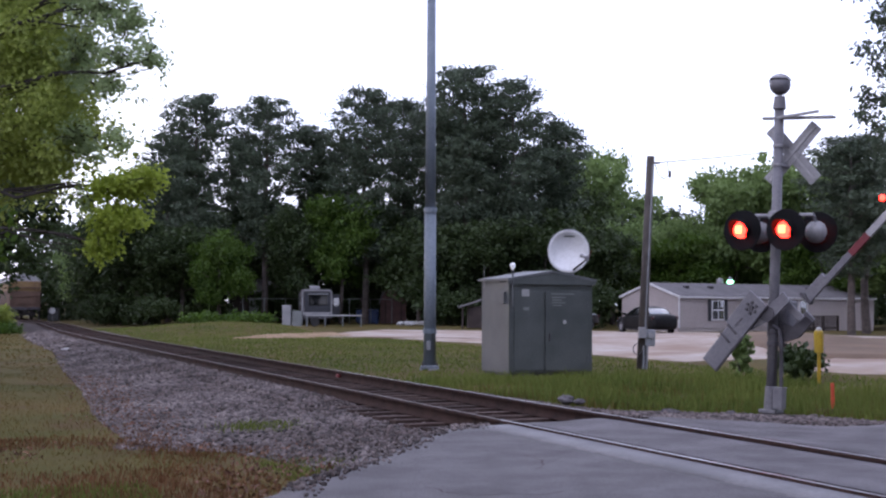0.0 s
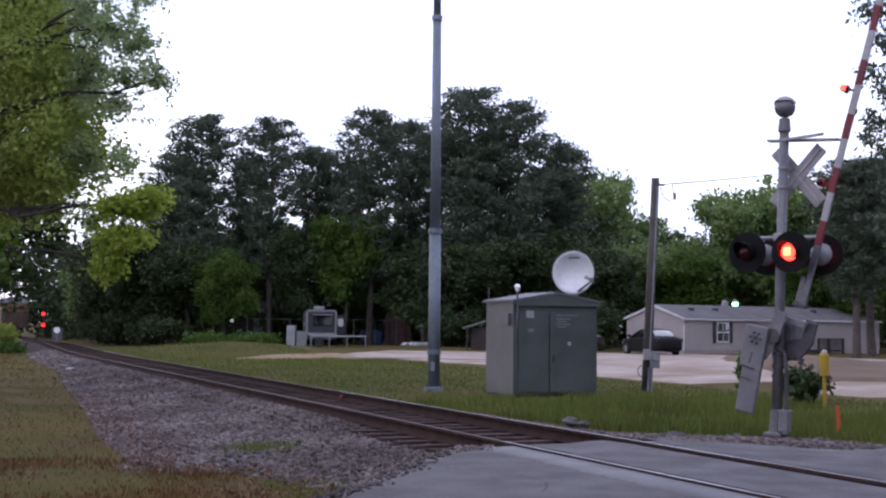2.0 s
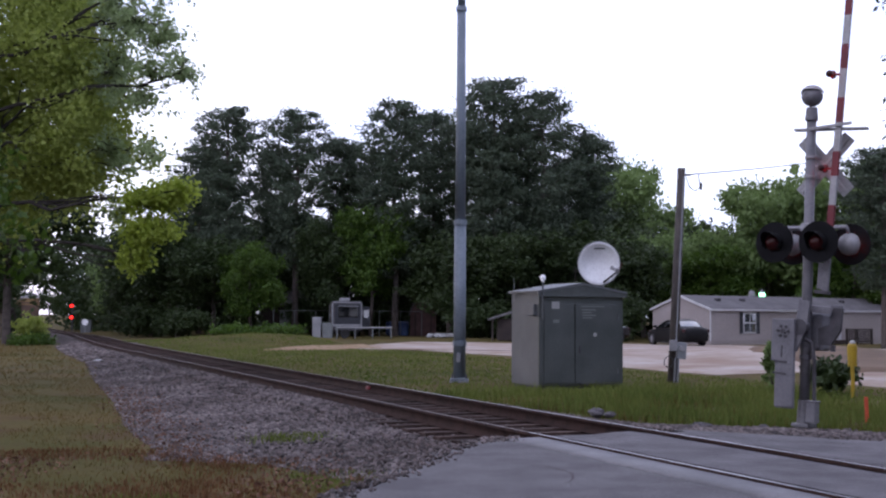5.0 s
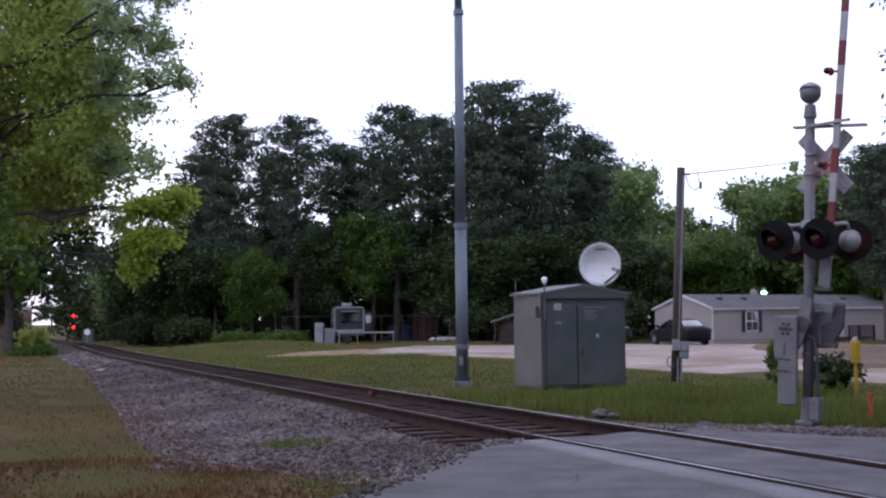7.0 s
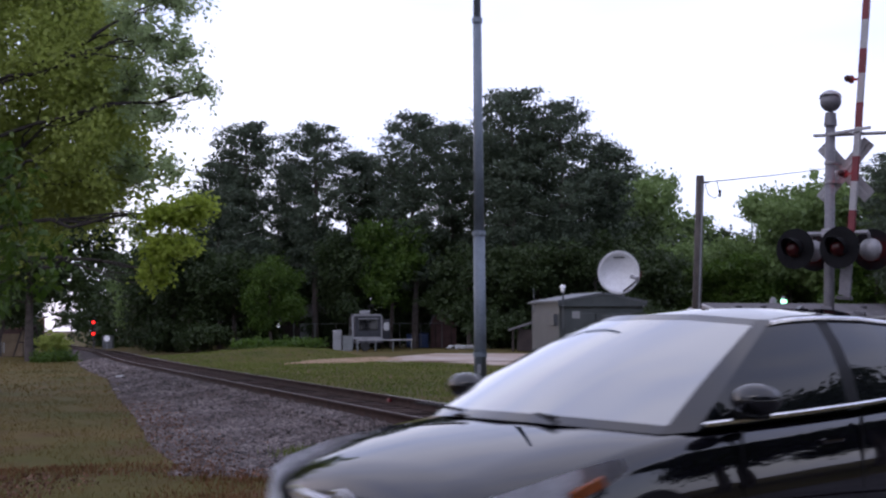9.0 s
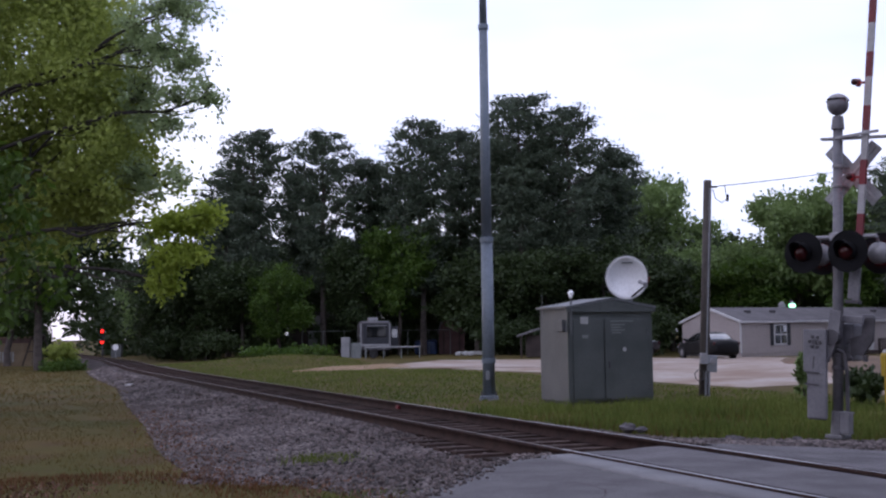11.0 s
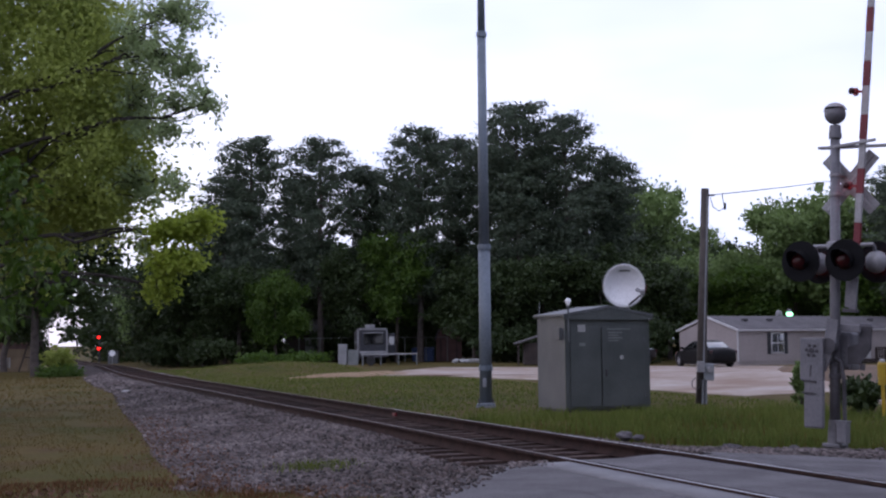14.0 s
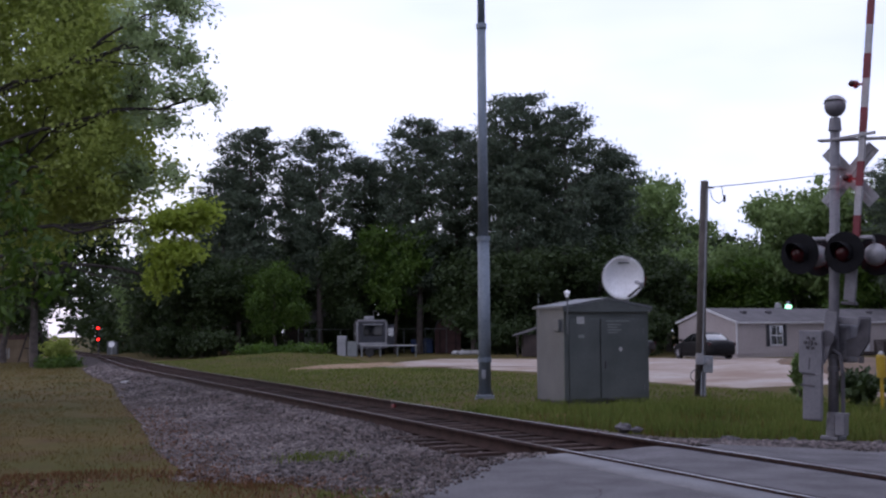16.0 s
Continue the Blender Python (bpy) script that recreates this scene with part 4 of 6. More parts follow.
def bush(x, y, r, h, leaf, label, seed):
    rng = np.random.RandomState(seed)
    lobes = [(rng.uniform(-0.5, 0.5) * r, rng.uniform(-0.5, 0.5) * r, h * rng.uniform(0.3, 0.7), r * 0.6, r * 0.6, h * 0.38) for i in range(5)]
    C = shell(rng, lobes, int(60 + 40 * r * h), 0.3)
    V, F = leaves(rng, C, 0.2 * min(1.5, r), 24, 0.07 + 0.03 * min(2, r), 1.8)
    V[:, 2] = np.maximum(V[:, 2], 0.0)
    t = thing("bush", pose(x, y, float(ground_z(x, y)) - 0.02), label, "bush", "bushes")
    bm = B()
    for l in lobes:
        path_rod(bm, crooked(rng, (0, 0, -0.1), l[:3], 3, 0.03), 0.02, 0.006, 5)
    part("trunk", bm, "bark", t)
    c = new("crown", sheet("crown", V, F, leaf))
    c.parent = t


for i, (x, y, r, h, leaf) in enumerate((
        (7.3, 26.0, 0.30, 1.25, "leaf_green"), (8.3, 25.2, 0.75, 0.75, "leaf_dark_shaded"), (-21.9, 62.5, 1.6, 0.5, "leaf_bright"), (-25.2, 72, 1.1, 1.9, "leaf_oak"),
        (-11.6, 66, 1.7, 0.32, "leaf_bright"), (-9.4, 67, 1.5, 0.28, "leaf_bright"), (-19.5, 86, 2.5, 2.0, "leaf_dark_shaded"),
        (-25.0, 98, 3.0, 3.0, "leaf_dark_shaded"), (-29.0, 110, 3.0, 3.0, "leaf_dark_shaded"), (8.5, 84, 3.2, 3.2, "leaf_dark_shaded"), (-16.5, 91, 2.6, 3.4, "leaf_dark_shaded"), (-10.6, 97, 2.6, 3.0, "leaf_dark_shaded"), (-6.5, 98, 2.6, 3.6, "leaf_dark_shaded"), (1.2, 97, 2.8, 3.4, "leaf_dark_shaded"), (5.0, 90, 2.6, 3.0, "leaf_dark_shaded"), (12.0, 83, 2.6, 4.0, "leaf_dark_shaded"), (3.0, 85, 3.0, 2.6, "leaf_dark_shaded"),
        (-33.5, 88, 3, 3.6, "leaf_dark_shaded"), (-22.5, 92, 3, 3, "leaf_dark_shaded"), (-55, 140, 4, 4, "leaf_dark_shaded"))):
    bush(x, y, r, h, leaf, "leafy green bush in rough grass" if h < 2 else "leafy thicket at the wood's edge, darkened for its shade", 300 + i)


def blades(name, label, rng, P, h, w, material):
    """Grass: bent blades of three corners pairs each."""
    k = len(P)
    a = rng.uniform(0, 6.28, k)
    d = np.stack([np.cos(a), np.sin(a), np.zeros(k)], -1)
    e = np.stack([-np.sin(a), np.cos(a), np.zeros(k)], -1)
    h = (h * rng.uniform(0.5, 1.2, k))[:, None]
    up = np.array([0, 0, 1.0])
    lean = d * h * rng.uniform(0.1, 0.6, (k, 1))
    w = w * rng.uniform(0.7, 1.3, (k, 1))
    V = np.stack([P - e * w, P + e * w, P + up * h * 0.6 + lean * 0.4 + e * w * 0.7, P + up * h * 0.6 + lean * 0.4 - e * w * 0.7,
                  P + up * h + lean + e * w * 0.1, P + up * h + lean - e * w * 0.1], 1).reshape(-1, 3)
    i = (np.arange(k) * 6)[:, None]
    F = np.concatenate([i + np.array([[0, 1, 2, 3]]), i + np.array([[3, 2, 4, 5]])]).reshape(-1, 4)
    return tagged(new(name, sheet(name, V, F, material)), label, "grass", kind="stuff")


def build_grass():
    rng = np.random.RandomState(9)

    def field(count, n0, n1, s0, s1, keep=None):
        n, s = rng.uniform(n0, n1, count), rng.uniform(s0, s1, count)
        if keep is not None:
            q = keep(n, s)
            n, s = n[q], s[q]
        x, y = n * NX - s * NY, n * NY + s * NX
        return np.stack([x, y, ground_z(x, y) - 0.01], -1)

    def clear(n, s):
        return (s > np.interp(n, *ROAD_LEFT) + 0.3) & (n > ballast_far(s) + 0.1)

    tall = field(26000, 9.1, 16.5, 9.5, 22, lambda n, s: clear(n, s) & ((np.sin(n * 1.7) * np.sin(s * 1.3 + 1) > -0.35) | (s < 16)))
    straw = field(5000, 9.1, 15.5, 9.8, 20, clear)
    blades("straw_grass", "short straw-coloured grass among the rank grass", rng, straw, 0.16, 0.008, "blade")
    blades("tall_grass", "rank green grass round the crossing signal and cabin", rng, tall, 0.24, 0.007, "blade_green")
    lawn = field(46000, 9.1, 19.3, 18, 74, lambda n, s: clear(n, s) & (n < 19.3))
    blades("mown_grass", "short green lawn between the track and the drive", rng, lawn, 0.07, 0.015, "blade_green")
    left = field(70000, -12.0, 4.4, 8.0, 32, lambda n, s: (n < ballast_near(s) + 0.1 + 0.3 * np.abs(rng.normal(0, 1, len(n)))) & (s > np.interp(n, *ROAD_LEFT) + 0.1) & (np.sin(n * 2.3 + 0.6 * s) * np.sin(s * 0.9) + 0.5 * np.sin(n * 5.1) > -0.85))
    blades("lawn_grass", "thin dry lawn grass beside the ballast", rng, left, 0.05, 0.005, "blade")
    back = field(45000, -40.0, 5.0, 32, 80, lambda n, s: n < ballast_near(s) + 0.1)
    blades("yard_grass", "mown grass of the yard beside the line", rng, back, 0.07, 0.018, "blade")
    weeds = field(2400, 3.5, 4.9, 13.9, 15.5, lambda n, s: np.hypot((n - 4.2) / 0.45, (s - 14.7) / 0.5) + rng.normal(0, 0.3, len(n)) < 0.8)
    weeds[:, 2] += 0.07
    blades("weeds", "tuft of green weeds growing in the ballast", rng, weeds, 0.10, 0.007, "blade_green")
    fresh = np.concatenate([field(5200, -0.6, 2.0, 8.0, 11.0), field(900, 3.3, 4.4, 10.6, 12.0), field(700, -3.5, -0.5, 10, 14)])
    q = -fresh[:, 0] * NY + fresh[:, 1] * NX > np.interp(fresh[:, 0] * NX + fresh[:, 1] * NY, *ROAD_LEFT) + 0.05
    blades("fresh_grass", "tufts of fresh green grass at the road's edge", rng, fresh[q], 0.075, 0.006, "blade_green")
    rust = field(30000, -1.5, 4.6, 7.6, 15.2, lambda n, s: (n < ballast_near(s) + 0.3) & (s > np.interp(n, *ROAD_LEFT) + 0.08) & (np.sin(n * 1.9 - 0.8 * s) + np.sin(s * 1.7 + n) + rng.normal(0, 0.6, len(n)) > 0.0))
    blades("dry_grass", "dry reddish-brown grass at the road's edge", rng, rust, 0.065, 0.007, "blade_rust")
    n, s = rng.uniform(0.2, 4.3, 2600), rng.uniform(8.0, 14.2, 2600)
    q = np.sin(n * 2.1 + 1) + np.sin(s * 1.6 - n) + rng.normal(0, 0.4, 2600) > 0.5
    n, s = n[q], s[q]
    q = (s > np.interp(n, *ROAD_LEFT) + 0.05)
    n, s = n[q], s[q]
    x, y = n * NX - s * NY, n * NY + s * NX
    C = np.stack([x, y, ground_z(x, y) + 0.045], -1)
    s2 = rng.uniform(12.5, 27, 700)
    n2 = ballast_near(s2) + rng.normal(0.1, 0.35, 700)
    x2, y2 = n2 * NX - s2 * NY, n2 * NY + s2 * NX
    C = np.concatenate([C, np.stack([x2, y2, ground_z(x2, y2) + 0.05 + 0.04 * np.clip(n2 - ballast_near(s2), 0, 1)], -1)])
    V, F = leaves(rng, C, 0.07, 2, 0.028, 1.5, 0.2)
    tagged(new("fallen_leaves", sheet("fallen_leaves", V, F, "dead_leaf")), "dry reddish fallen leaves on the verge", "leaf litter", kind="stuff")


build_grass()


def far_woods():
    """Leaf backdrop behind the first trees, the wood's shade put into its colour."""
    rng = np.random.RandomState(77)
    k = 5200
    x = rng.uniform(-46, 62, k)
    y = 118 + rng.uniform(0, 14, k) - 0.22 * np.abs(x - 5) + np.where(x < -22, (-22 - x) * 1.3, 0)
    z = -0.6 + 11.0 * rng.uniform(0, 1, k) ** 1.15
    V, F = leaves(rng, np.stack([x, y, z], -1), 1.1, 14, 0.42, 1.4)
    tagged(new("far_woods", sheet("far_woods", V, F, "leaf_dark_shaded")), "dense woodland behind the trees, shade put into its colour", "woods", kind="stuff")


far_woods()


# ---- beside the track: pole, cabin, dish, service post ----
def gz(x, y):
    return float(ground_z(x, y))


def radio_pole():
    t = thing("radio_pole", pose(0.44, 28.6, -0.29), "tall tapered galvanised steel pole on a square base plate", "pole")
    bm = rod(B(), (0, 0, 0.12), (0, 0, 3.9), 0.15, 0.14, 12)
    part("lower_shaft", bm, "pole_steel", t, smooth=True)
    part("middle_shaft", rod(B(), (0, 0, 3.9), (0, 0, 9.2), 0.128, 0.105, 12), "pole_steel", t, smooth=True)
    part("upper_shaft", rod(B(), (0, 0, 9.2), (0, 0, 14.5), 0.095, 0.065, 12), "pole_steel", t, smooth=True)
    for z, r in ((0.95, 0.17), (3.9, 0.165), (9.2, 0.13)):
        part("collar", rod(B(), (0, 0, z - 0.06), (0, 0, z + 0.06), r, r, 12), "pole_steel", t)
    part("base_plate", box(B(), (0, 0, 0.07), (0.44, 0.44, 0.06), 0.01), "pole_steel", t)
    part("footing", box(B(), (0, 0, -0.05), (0.48, 0.48, 0.18), 0.02), "panel", t)
    for a in range(4):
        x, y = 0.17 * (1 if a % 2 else -1), 0.17 * (1 if a > 1 else -1)
        part("bolt", rod(B(), (x, y, 0.1), (x, y, 0.2), 0.022, 0.022, 6), "dark_steel", t)
    part("handhole_cover", box(B(), (-0.03, -0.165, 0.6), (0.1, 0.03, 0.22), 0.01), "galv", t)


def cabin():
    """The signalling cabin, its front across the line of the track."""
    w, d, h = 2.17, 1.36, 2.15
    t = thing("signal_cabin", pose(2.17, 26.15, -0.28, 0, 0, 23.0), "grey-green sheet metal signalling cabin with double doors and gable roof", "equipment cabin")
    peak = 0.17
    part("front_wall", prism(B(), [(0, 0.06), (w, 0.06), (w, h), (w / 2, h + peak), (0, h)], 0.0, 0.03), "shed_metal_shaded", t)
    part("back_wall", prism(B(), [(0, 0.06), (w, 0.06), (w, h), (w / 2, h + peak), (0, h)], d - 0.03, d), "shed_metal_lit", t)
    part("side_wall", box(B(), (0.015, d / 2, h / 2 + 0.03), (0.03, d - 0.064, h - 0.06)), "shed_metal_lit", t, "side wall in the lighter, lit tone")
    part("side_wall", box(B(), (w - 0.015, d / 2, h / 2 + 0.03), (0.03, d - 0.064, h - 0.06)), "shed_metal_lit", t)
    for sgn in (0, 1):
        x0, x1 = (-0.07, w / 2) if sgn == 0 else (w / 2, w + 0.07)
        z0, z1 = (h - 0.02, h + peak + 0.005) if sgn == 0 else (h + peak + 0.005, h - 0.02)
        part("roof_panel", prism(B(), [(x0, z0), (x1, z1), (x1, z1 + 0.05), (x0, z0 + 0.05)], -0.09, d + 0.07), "shed_metal_lit", t)
    part("fascia", prism(B(), [(-0.06, h - 0.10), (w + 0.06, h - 0.10), (w + 0.06, h - 0.02), (w / 2, h + peak), (-0.06, h - 0.02)], -0.075, -0.002), "shed_metal_shaded", t)
    part("base_frame", box(B(), (w / 2, d / 2, 0.03), (w - 0.1, d - 0.1, 0.09)), "dark_steel", t)
    for x0, x1 in ((0.12, 0.88), (0.92, 2.02)):
        dr = part("door", box(B(), ((x0 + x1) / 2, -0.018, 1.0), (x1 - x0, 0.03, 1.78), 0.006), "shed_metal_shaded", t)
        if x0 > 0.5:
            part("handle", box(B(), (x0 + 0.10, -0.055, 0.86), (0.035, 0.04, 0.16), 0.008), "dark_steel", dr, "dark lever handle")
            for z in (0.35, 1.6):
                part("hinge", rod(B(), (x1, -0.04, z - 0.06), (x1, -0.04, z + 0.06), 0.014, 0.014, 6), "shed_metal_lit", dr)
    part("door_sill", box(B(), (1.50, -0.05, 0.09), (0.95, 0.07, 0.025)), "dark_steel", t)
    part("notice", box(B(), (0.40, -0.04, 1.86), (0.19, 0.008, 0.16)), "label_white", t, "small white notice")
    part("data_plate", box(B(), (0.42, -0.037, 1.50), (0.15, 0.008, 0.07)), "label_grey", t)
    for i, (x, z, l) in enumerate(((1.36, 1.84, 0.60), (1.26, 1.76, 0.36), (1.22, 1.70, 0.26), (1.26, 1.64, 0.36), (1.22, 1.58, 0.24))):
        part("stencil_bar", box(B(), (x, -0.036, z), (l, 0.005, 0.028)), "label_grey", t)
    part("round_sticker", rod(B(), (1.42, -0.032, 1.20), (1.42, -0.042, 1.20), 0.048, 0.048, 16), "label_white", t)
    part("vent_box", box(B(), (0.0 - 0.03, 0.25, 1.75), (0.09, 0.26, 0.26), 0.01), "shed_metal_lit", t)
    am = part("antenna_mast", rod(B(), (0.06, -0.07, 1.55), (0.06, -0.07, 2.42), 0.022, 0.022, 8), "shed_metal_lit", t)
    part("antenna_dome", ball(rod(B(), (0.06, -0.07, 2.36), (0.06, -0.07, 2.44), 0.03, 0.055, 12), (0.06, -0.07, 2.47), 0.068, 1, 1, 0.9), "dish_white", am, "white round antenna dome", True)
    part("whip_antenna", rod(B(), (-0.04, d - 0.2, 1.95), (-0.04, d - 0.2, 2.5), 0.008, 0.005, 6), "galv", t)
    part("porch_light", box(B(), (w + 0.03, 0.05, 2.06), (0.06, 0.06, 0.06), 0.01), "dish_white", t)
    part("conduit", path_rod(B(), [(w + 0.03, 0.3, 0.0), (w + 0.03, 0.3, 1.2)], 0.025, 0.025, 8), "galv", t)


def satellite_dish():
    t = thing("satellite_dish", pose(3.95, 28.7, gz(3.95, 28.7)), "white satellite dish with feed arm on a post behind the cabin", "satellite dish")
    part("post", rod(B(), (0, 0.12, -0.1), (0, 0.12, 2.75), 0.05, 0.05, 10), "galv", t)
    bm = B()
    rings, seg, R = 7, 32, 0.545
    last = None
    for i in range(rings + 1):
        r = R * i / rings
        ring = [bm.verts.new((r * math.cos(a) * 0.93, -0.20 * (r / R) ** 2, r * math.sin(a))) for a in np.linspace(0, 2 * math.pi, seg, endpoint=False)] if i else [bm.verts.new((0, 0, 0))]
        if last:
            for j in range(seg):
                k = (j + 1) % seg
                bm.faces.new((last[0], ring[j], ring[k]) if i == 1 else (last[j], ring[j], ring[k], last[k]))
        last = ring
    bmesh.ops.recalc_face_normals(bm, faces=bm.faces)
    bmesh.ops.solidify(bm, geom=bm.faces[:], thickness=0.02)
    m = pose(-0.12, -0.1, 2.98, 16, 0, -6)
    dish = part("reflector", bm, "dish_white", t, "white round reflector", True, m)
    part("rim", path_rod(B(), [(R * 0.93 * math.cos(a), -0.20, R * math.sin(a)) for a in np.linspace(0, 2 * math.pi, 33)], 0.012, 0.012, 6), "galv", dish)
    part("badge", box(B(), (0.02, -0.135, 0.36), (0.26, 0.006, 0.05), m=pose(0, 0, 0, 38)), "label_grey", dish, "small grey badge, worn")
    part("feed_arm", path_rod(B(), [(0.10, -0.14, -0.5), (0.40, -0.62, -0.12)], 0.028, 0.024, 6), "dark_steel", dish)
    part("feed_horn", rod(box(B(), (0.42, -0.66, -0.06), (0.11, 0.12, 0.13), 0.015), (0.40, -0.60, -0.06), (0.30, -0.48, -0.03), 0.03, 0.055, 10), "silver", dish)
    part("strut", path_rod(B(), [(0.44, -0.18, -0.18), (0.42, -0.62, -0.08)], 0.008, 0.008, 5), "silver", dish)
    part("bracket", box(B(), (0, 0.10, 0), (0.22, 0.10, 0.3), 0.02), "galv", dish)
    part("flagging", box(B(), (0.52, -0.1, -0.12), (0.03, 0.01, 0.24), m=pose(0, 0, 0, 0, 15)), "red_paint", dish, "strip of red flagging tape")


def service_post():
    t = thing("service_post", pose(5.82, 29.6, -0.30, 0, 2.7, 0), "short weathered wooden power post with meter box and wire", "utility pole")
    part("post", rod(B(), (0, 0, -0.3), (0, 0, 5.42), 0.125, 0.10, 10), "post_wood", t, smooth=True)
    mb = part("meter_box", box(B(), (0.16, -0.12, 0.80), (0.24, 0.16, 0.42), 0.015), "galv", t, "grey meter box")
    part("meter", rod(B(), (0.16, -0.2, 0.86), (0.16, -0.27, 0.86), 0.07, 0.07, 14), "silver", mb)
    part("switch_box", box(B(), (-0.05, -0.16, 0.92), (0.18, 0.12, 0.28), 0.012), "silver", t)
    part("conduit", path_rod(B(), [(0.02, -0.14, -0.1), (0.02, -0.14, 0.6)], 0.025, 0.025, 8), "galv", t)
    part("conduit", path_rod(B(), [(0.10, -0.12, -0.1), (0.10, -0.12, 0.6)], 0.03, 0.03, 8), "galv", t)
    part("cable_coil", path_rod(B(), [(-0.15 + 0.11 * math.cos(a), -0.16, 0.5 + 0.14 * math.sin(a)) for a in np.linspace(0, 6.28, 15)], 0.012, 0.012, 5), "cable", t)
    part("riser", path_rod(B(), [(0.03, -0.11, 1.0), (0.05, -0.10, 5.2)], 0.02, 0.02, 6), "galv", t)
    part("insulator", box(B(), (0.16, -0.05, 5.25), (0.14, 0.05, 0.05), 0.01), "dark_steel", t)
    part("drip_loop", path_rod(B(), [(0.12, -0.06, 5.2), (0.2, -0.06, 4.95), (0.36, -0.06, 4.85), (0.48, -0.06, 4.95), (0.42, -0.05, 5.3)], 0.012, 0.012, 5), "cable", t)
    part("connector", box(B(), (0.50, -0.06, 4.98), (0.06, 0.05, 0.18), 0.01), "black_paint", t)
    a, b = Vector((0.2, 0, 5.27)), Vector((15.2, 25.4, 10.4))
    part("service_wire", path_rod(B(), [tuple(a + (b - a) * k - Vector((0, 0, 0.12 * 4 * k * (1 - k)))) for k in np.linspace(0, 1, 18)], 0.014, 0.014, 5), "cable", t)


radio_pole()
cabin()
satellite_dish()
service_post()


# ---- the crossing signal with its gate ----
GATE, LAMPS = None, []


def crossing_signal():
    global GATE
    t = thing("crossing_signal", pose(4.99, 16.2, -0.16, 0, 2.1, 0) @ pose(0, 0, 0, 0, 0, -44), "grey level crossing signal with crossbuck, flashing lamps and gate", "crossing signal")
    part("mast", rod(B(), (0, 0, 0.05), (0, 0, 4.32), 0.072, 0.066, 16), "mast_paint", t, smooth=True)
    part("base_casting", box(rod(B(), (0, 0, 0.0), (0, 0, 0.36), 0.10, 0.085, 12), (0, 0, 0.015), (0.26, 0.26, 0.05), 0.01), "mast_paint", t)
    jb = part("junction_box", box(B(), (0.16, -0.08, 0.20), (0.14, 0.14, 0.28), 0.015), "mast_paint", t, "grey junction box")
    part("lid", box(B(), (0.16, -0.08, 0.35), (0.16, 0.16, 0.025), 0.008), "mast_paint", jb)
    part("concrete_pad", box(B(), (0.03, 0, -0.06), (0.34, 0.32, 0.08), 0.02), "gravel_bed", t)
    part("conduit", path_rod(B(), [(0.16, -0.04, 0.35), (0.15, -0.04, 0.9), (0.10, -0.03, 1.15), (0.02, -0.08, 1.2)], 0.03, 0.025, 8), "dark_steel", t)
    for z in (0.95, 1.12):
        part("band", rod(B(), (0, 0, z - 0.03), (0, 0, z + 0.03), 0.085, 0.085, 14), "dark_steel", t)
    # bell
    part("mast_cap", rod(B(), (0, 0, 4.24), (0, 0, 4.42), 0.092, 0.075, 14), "mast_paint", t)
    bell = part("bell", ball(B(), (0, 0, 4.58), 0.145, 1, 1, 1.0, 18, 12), "mast_paint", t, "grey electric bell on the mast top", True)
    bm = ball(B(), (0, 0, 4.585), 0.165, 1, 1.1, 0.95, 20, 12)
    bmesh.ops.delete(bm, geom=[v for v in bm.verts if v.co.z < 4.60 + 0.25 * abs(v.co.y)], context="VERTS")
    bmesh.ops.solidify(bm, geom=bm.faces[:], thickness=0.008)
    part("hood", bm, "silver", bell, "pale weathered hood")
    # sign blade seen on edge, and the back of the crossbuck
    part("sign_arm", box(B(), (0.27, 0.03, 4.10), (1.05, 0.10, 0.035), 0.006, pose(0, 0, 0, 0, 3)), "silver", t)
    part("sign_brace", box(B(), (0.30, -0.06, 4.13), (0.62, 0.03, 0.04), 0.005, pose(0, 0, 0, 0, -4)), "silver", t)
    cb = part("crossbuck_blade", box(B(), (0.14, 0.16, 3.62), (1.04, 0.012, 0.20), 0.004, pose(0, 0, 0, 0, -48)), "silver", t, "bare aluminium back of the crossbuck")
    part("crossbuck_blade", box(B(), (0.14, 0.176, 3.62), (1.04, 0.012, 0.20), 0.004, pose(0, 0, 0, 0, 48)), "silver", t, "bare aluminium back of the crossbuck")
    part("stiffener", box(B(), (0.14, 0.145, 3.62), (0.98, 0.012, 0.03), 0, pose(0, 0, 0, 0, -48)), "white_paint", cb)
    part("stiffener", box(B(), (0.14, 0.148, 3.62), (0.98, 0.006, 0.03), 0, pose(0, 0, 0, 0, 48)), "white_paint", cb)
    for z in (3.45, 3.72):
        part("clamp", box(rod(B(), (0, 0, z - 0.018), (0, 0, z + 0.018), 0.082, 0.082, 14), (0.06, 0.08, z), (0.05, 0.16, 0.03)), "silver", t)
    # flashing lamps: two towards us, two away
    part("crossarm", path_rod(B(), [(-0.46, 0, 2.74), (0.55, 0, 2.74)], 0.028, 0.028, 10), "silver", t)
    part("arm_clamp", box(B(), (0, 0, 2.74), (0.17, 0.19, 0.12), 0.02), "silver", t)
    for x, s in ((-0.38, -1), (0.27, -1), (-0.36, 1), (0.49, 1)):
        lamp = part("flashing_lamp", path_rod(B(), [(x, 0, 2.74), (x, s * 0.14, 2.74), (x, s * 0.2, 2.62)], 0.022, 0.022, 8), "silver", t)
        z = 2.52
        bm = ball(B(), (x, s * 0.22, z), 0.155, 1, 0.95, 1, 20, 14)
        bmesh.ops.delete(bm, geom=[v for v in bm.verts if (v.co.y - s * 0.255) * s > 0.001], context="VERTS")
        part("housing", bm, "silver", lamp, "silver domed lamp housing", True)
        bm = B()
        ang = np.linspace(0, 2 * math.pi, 37)
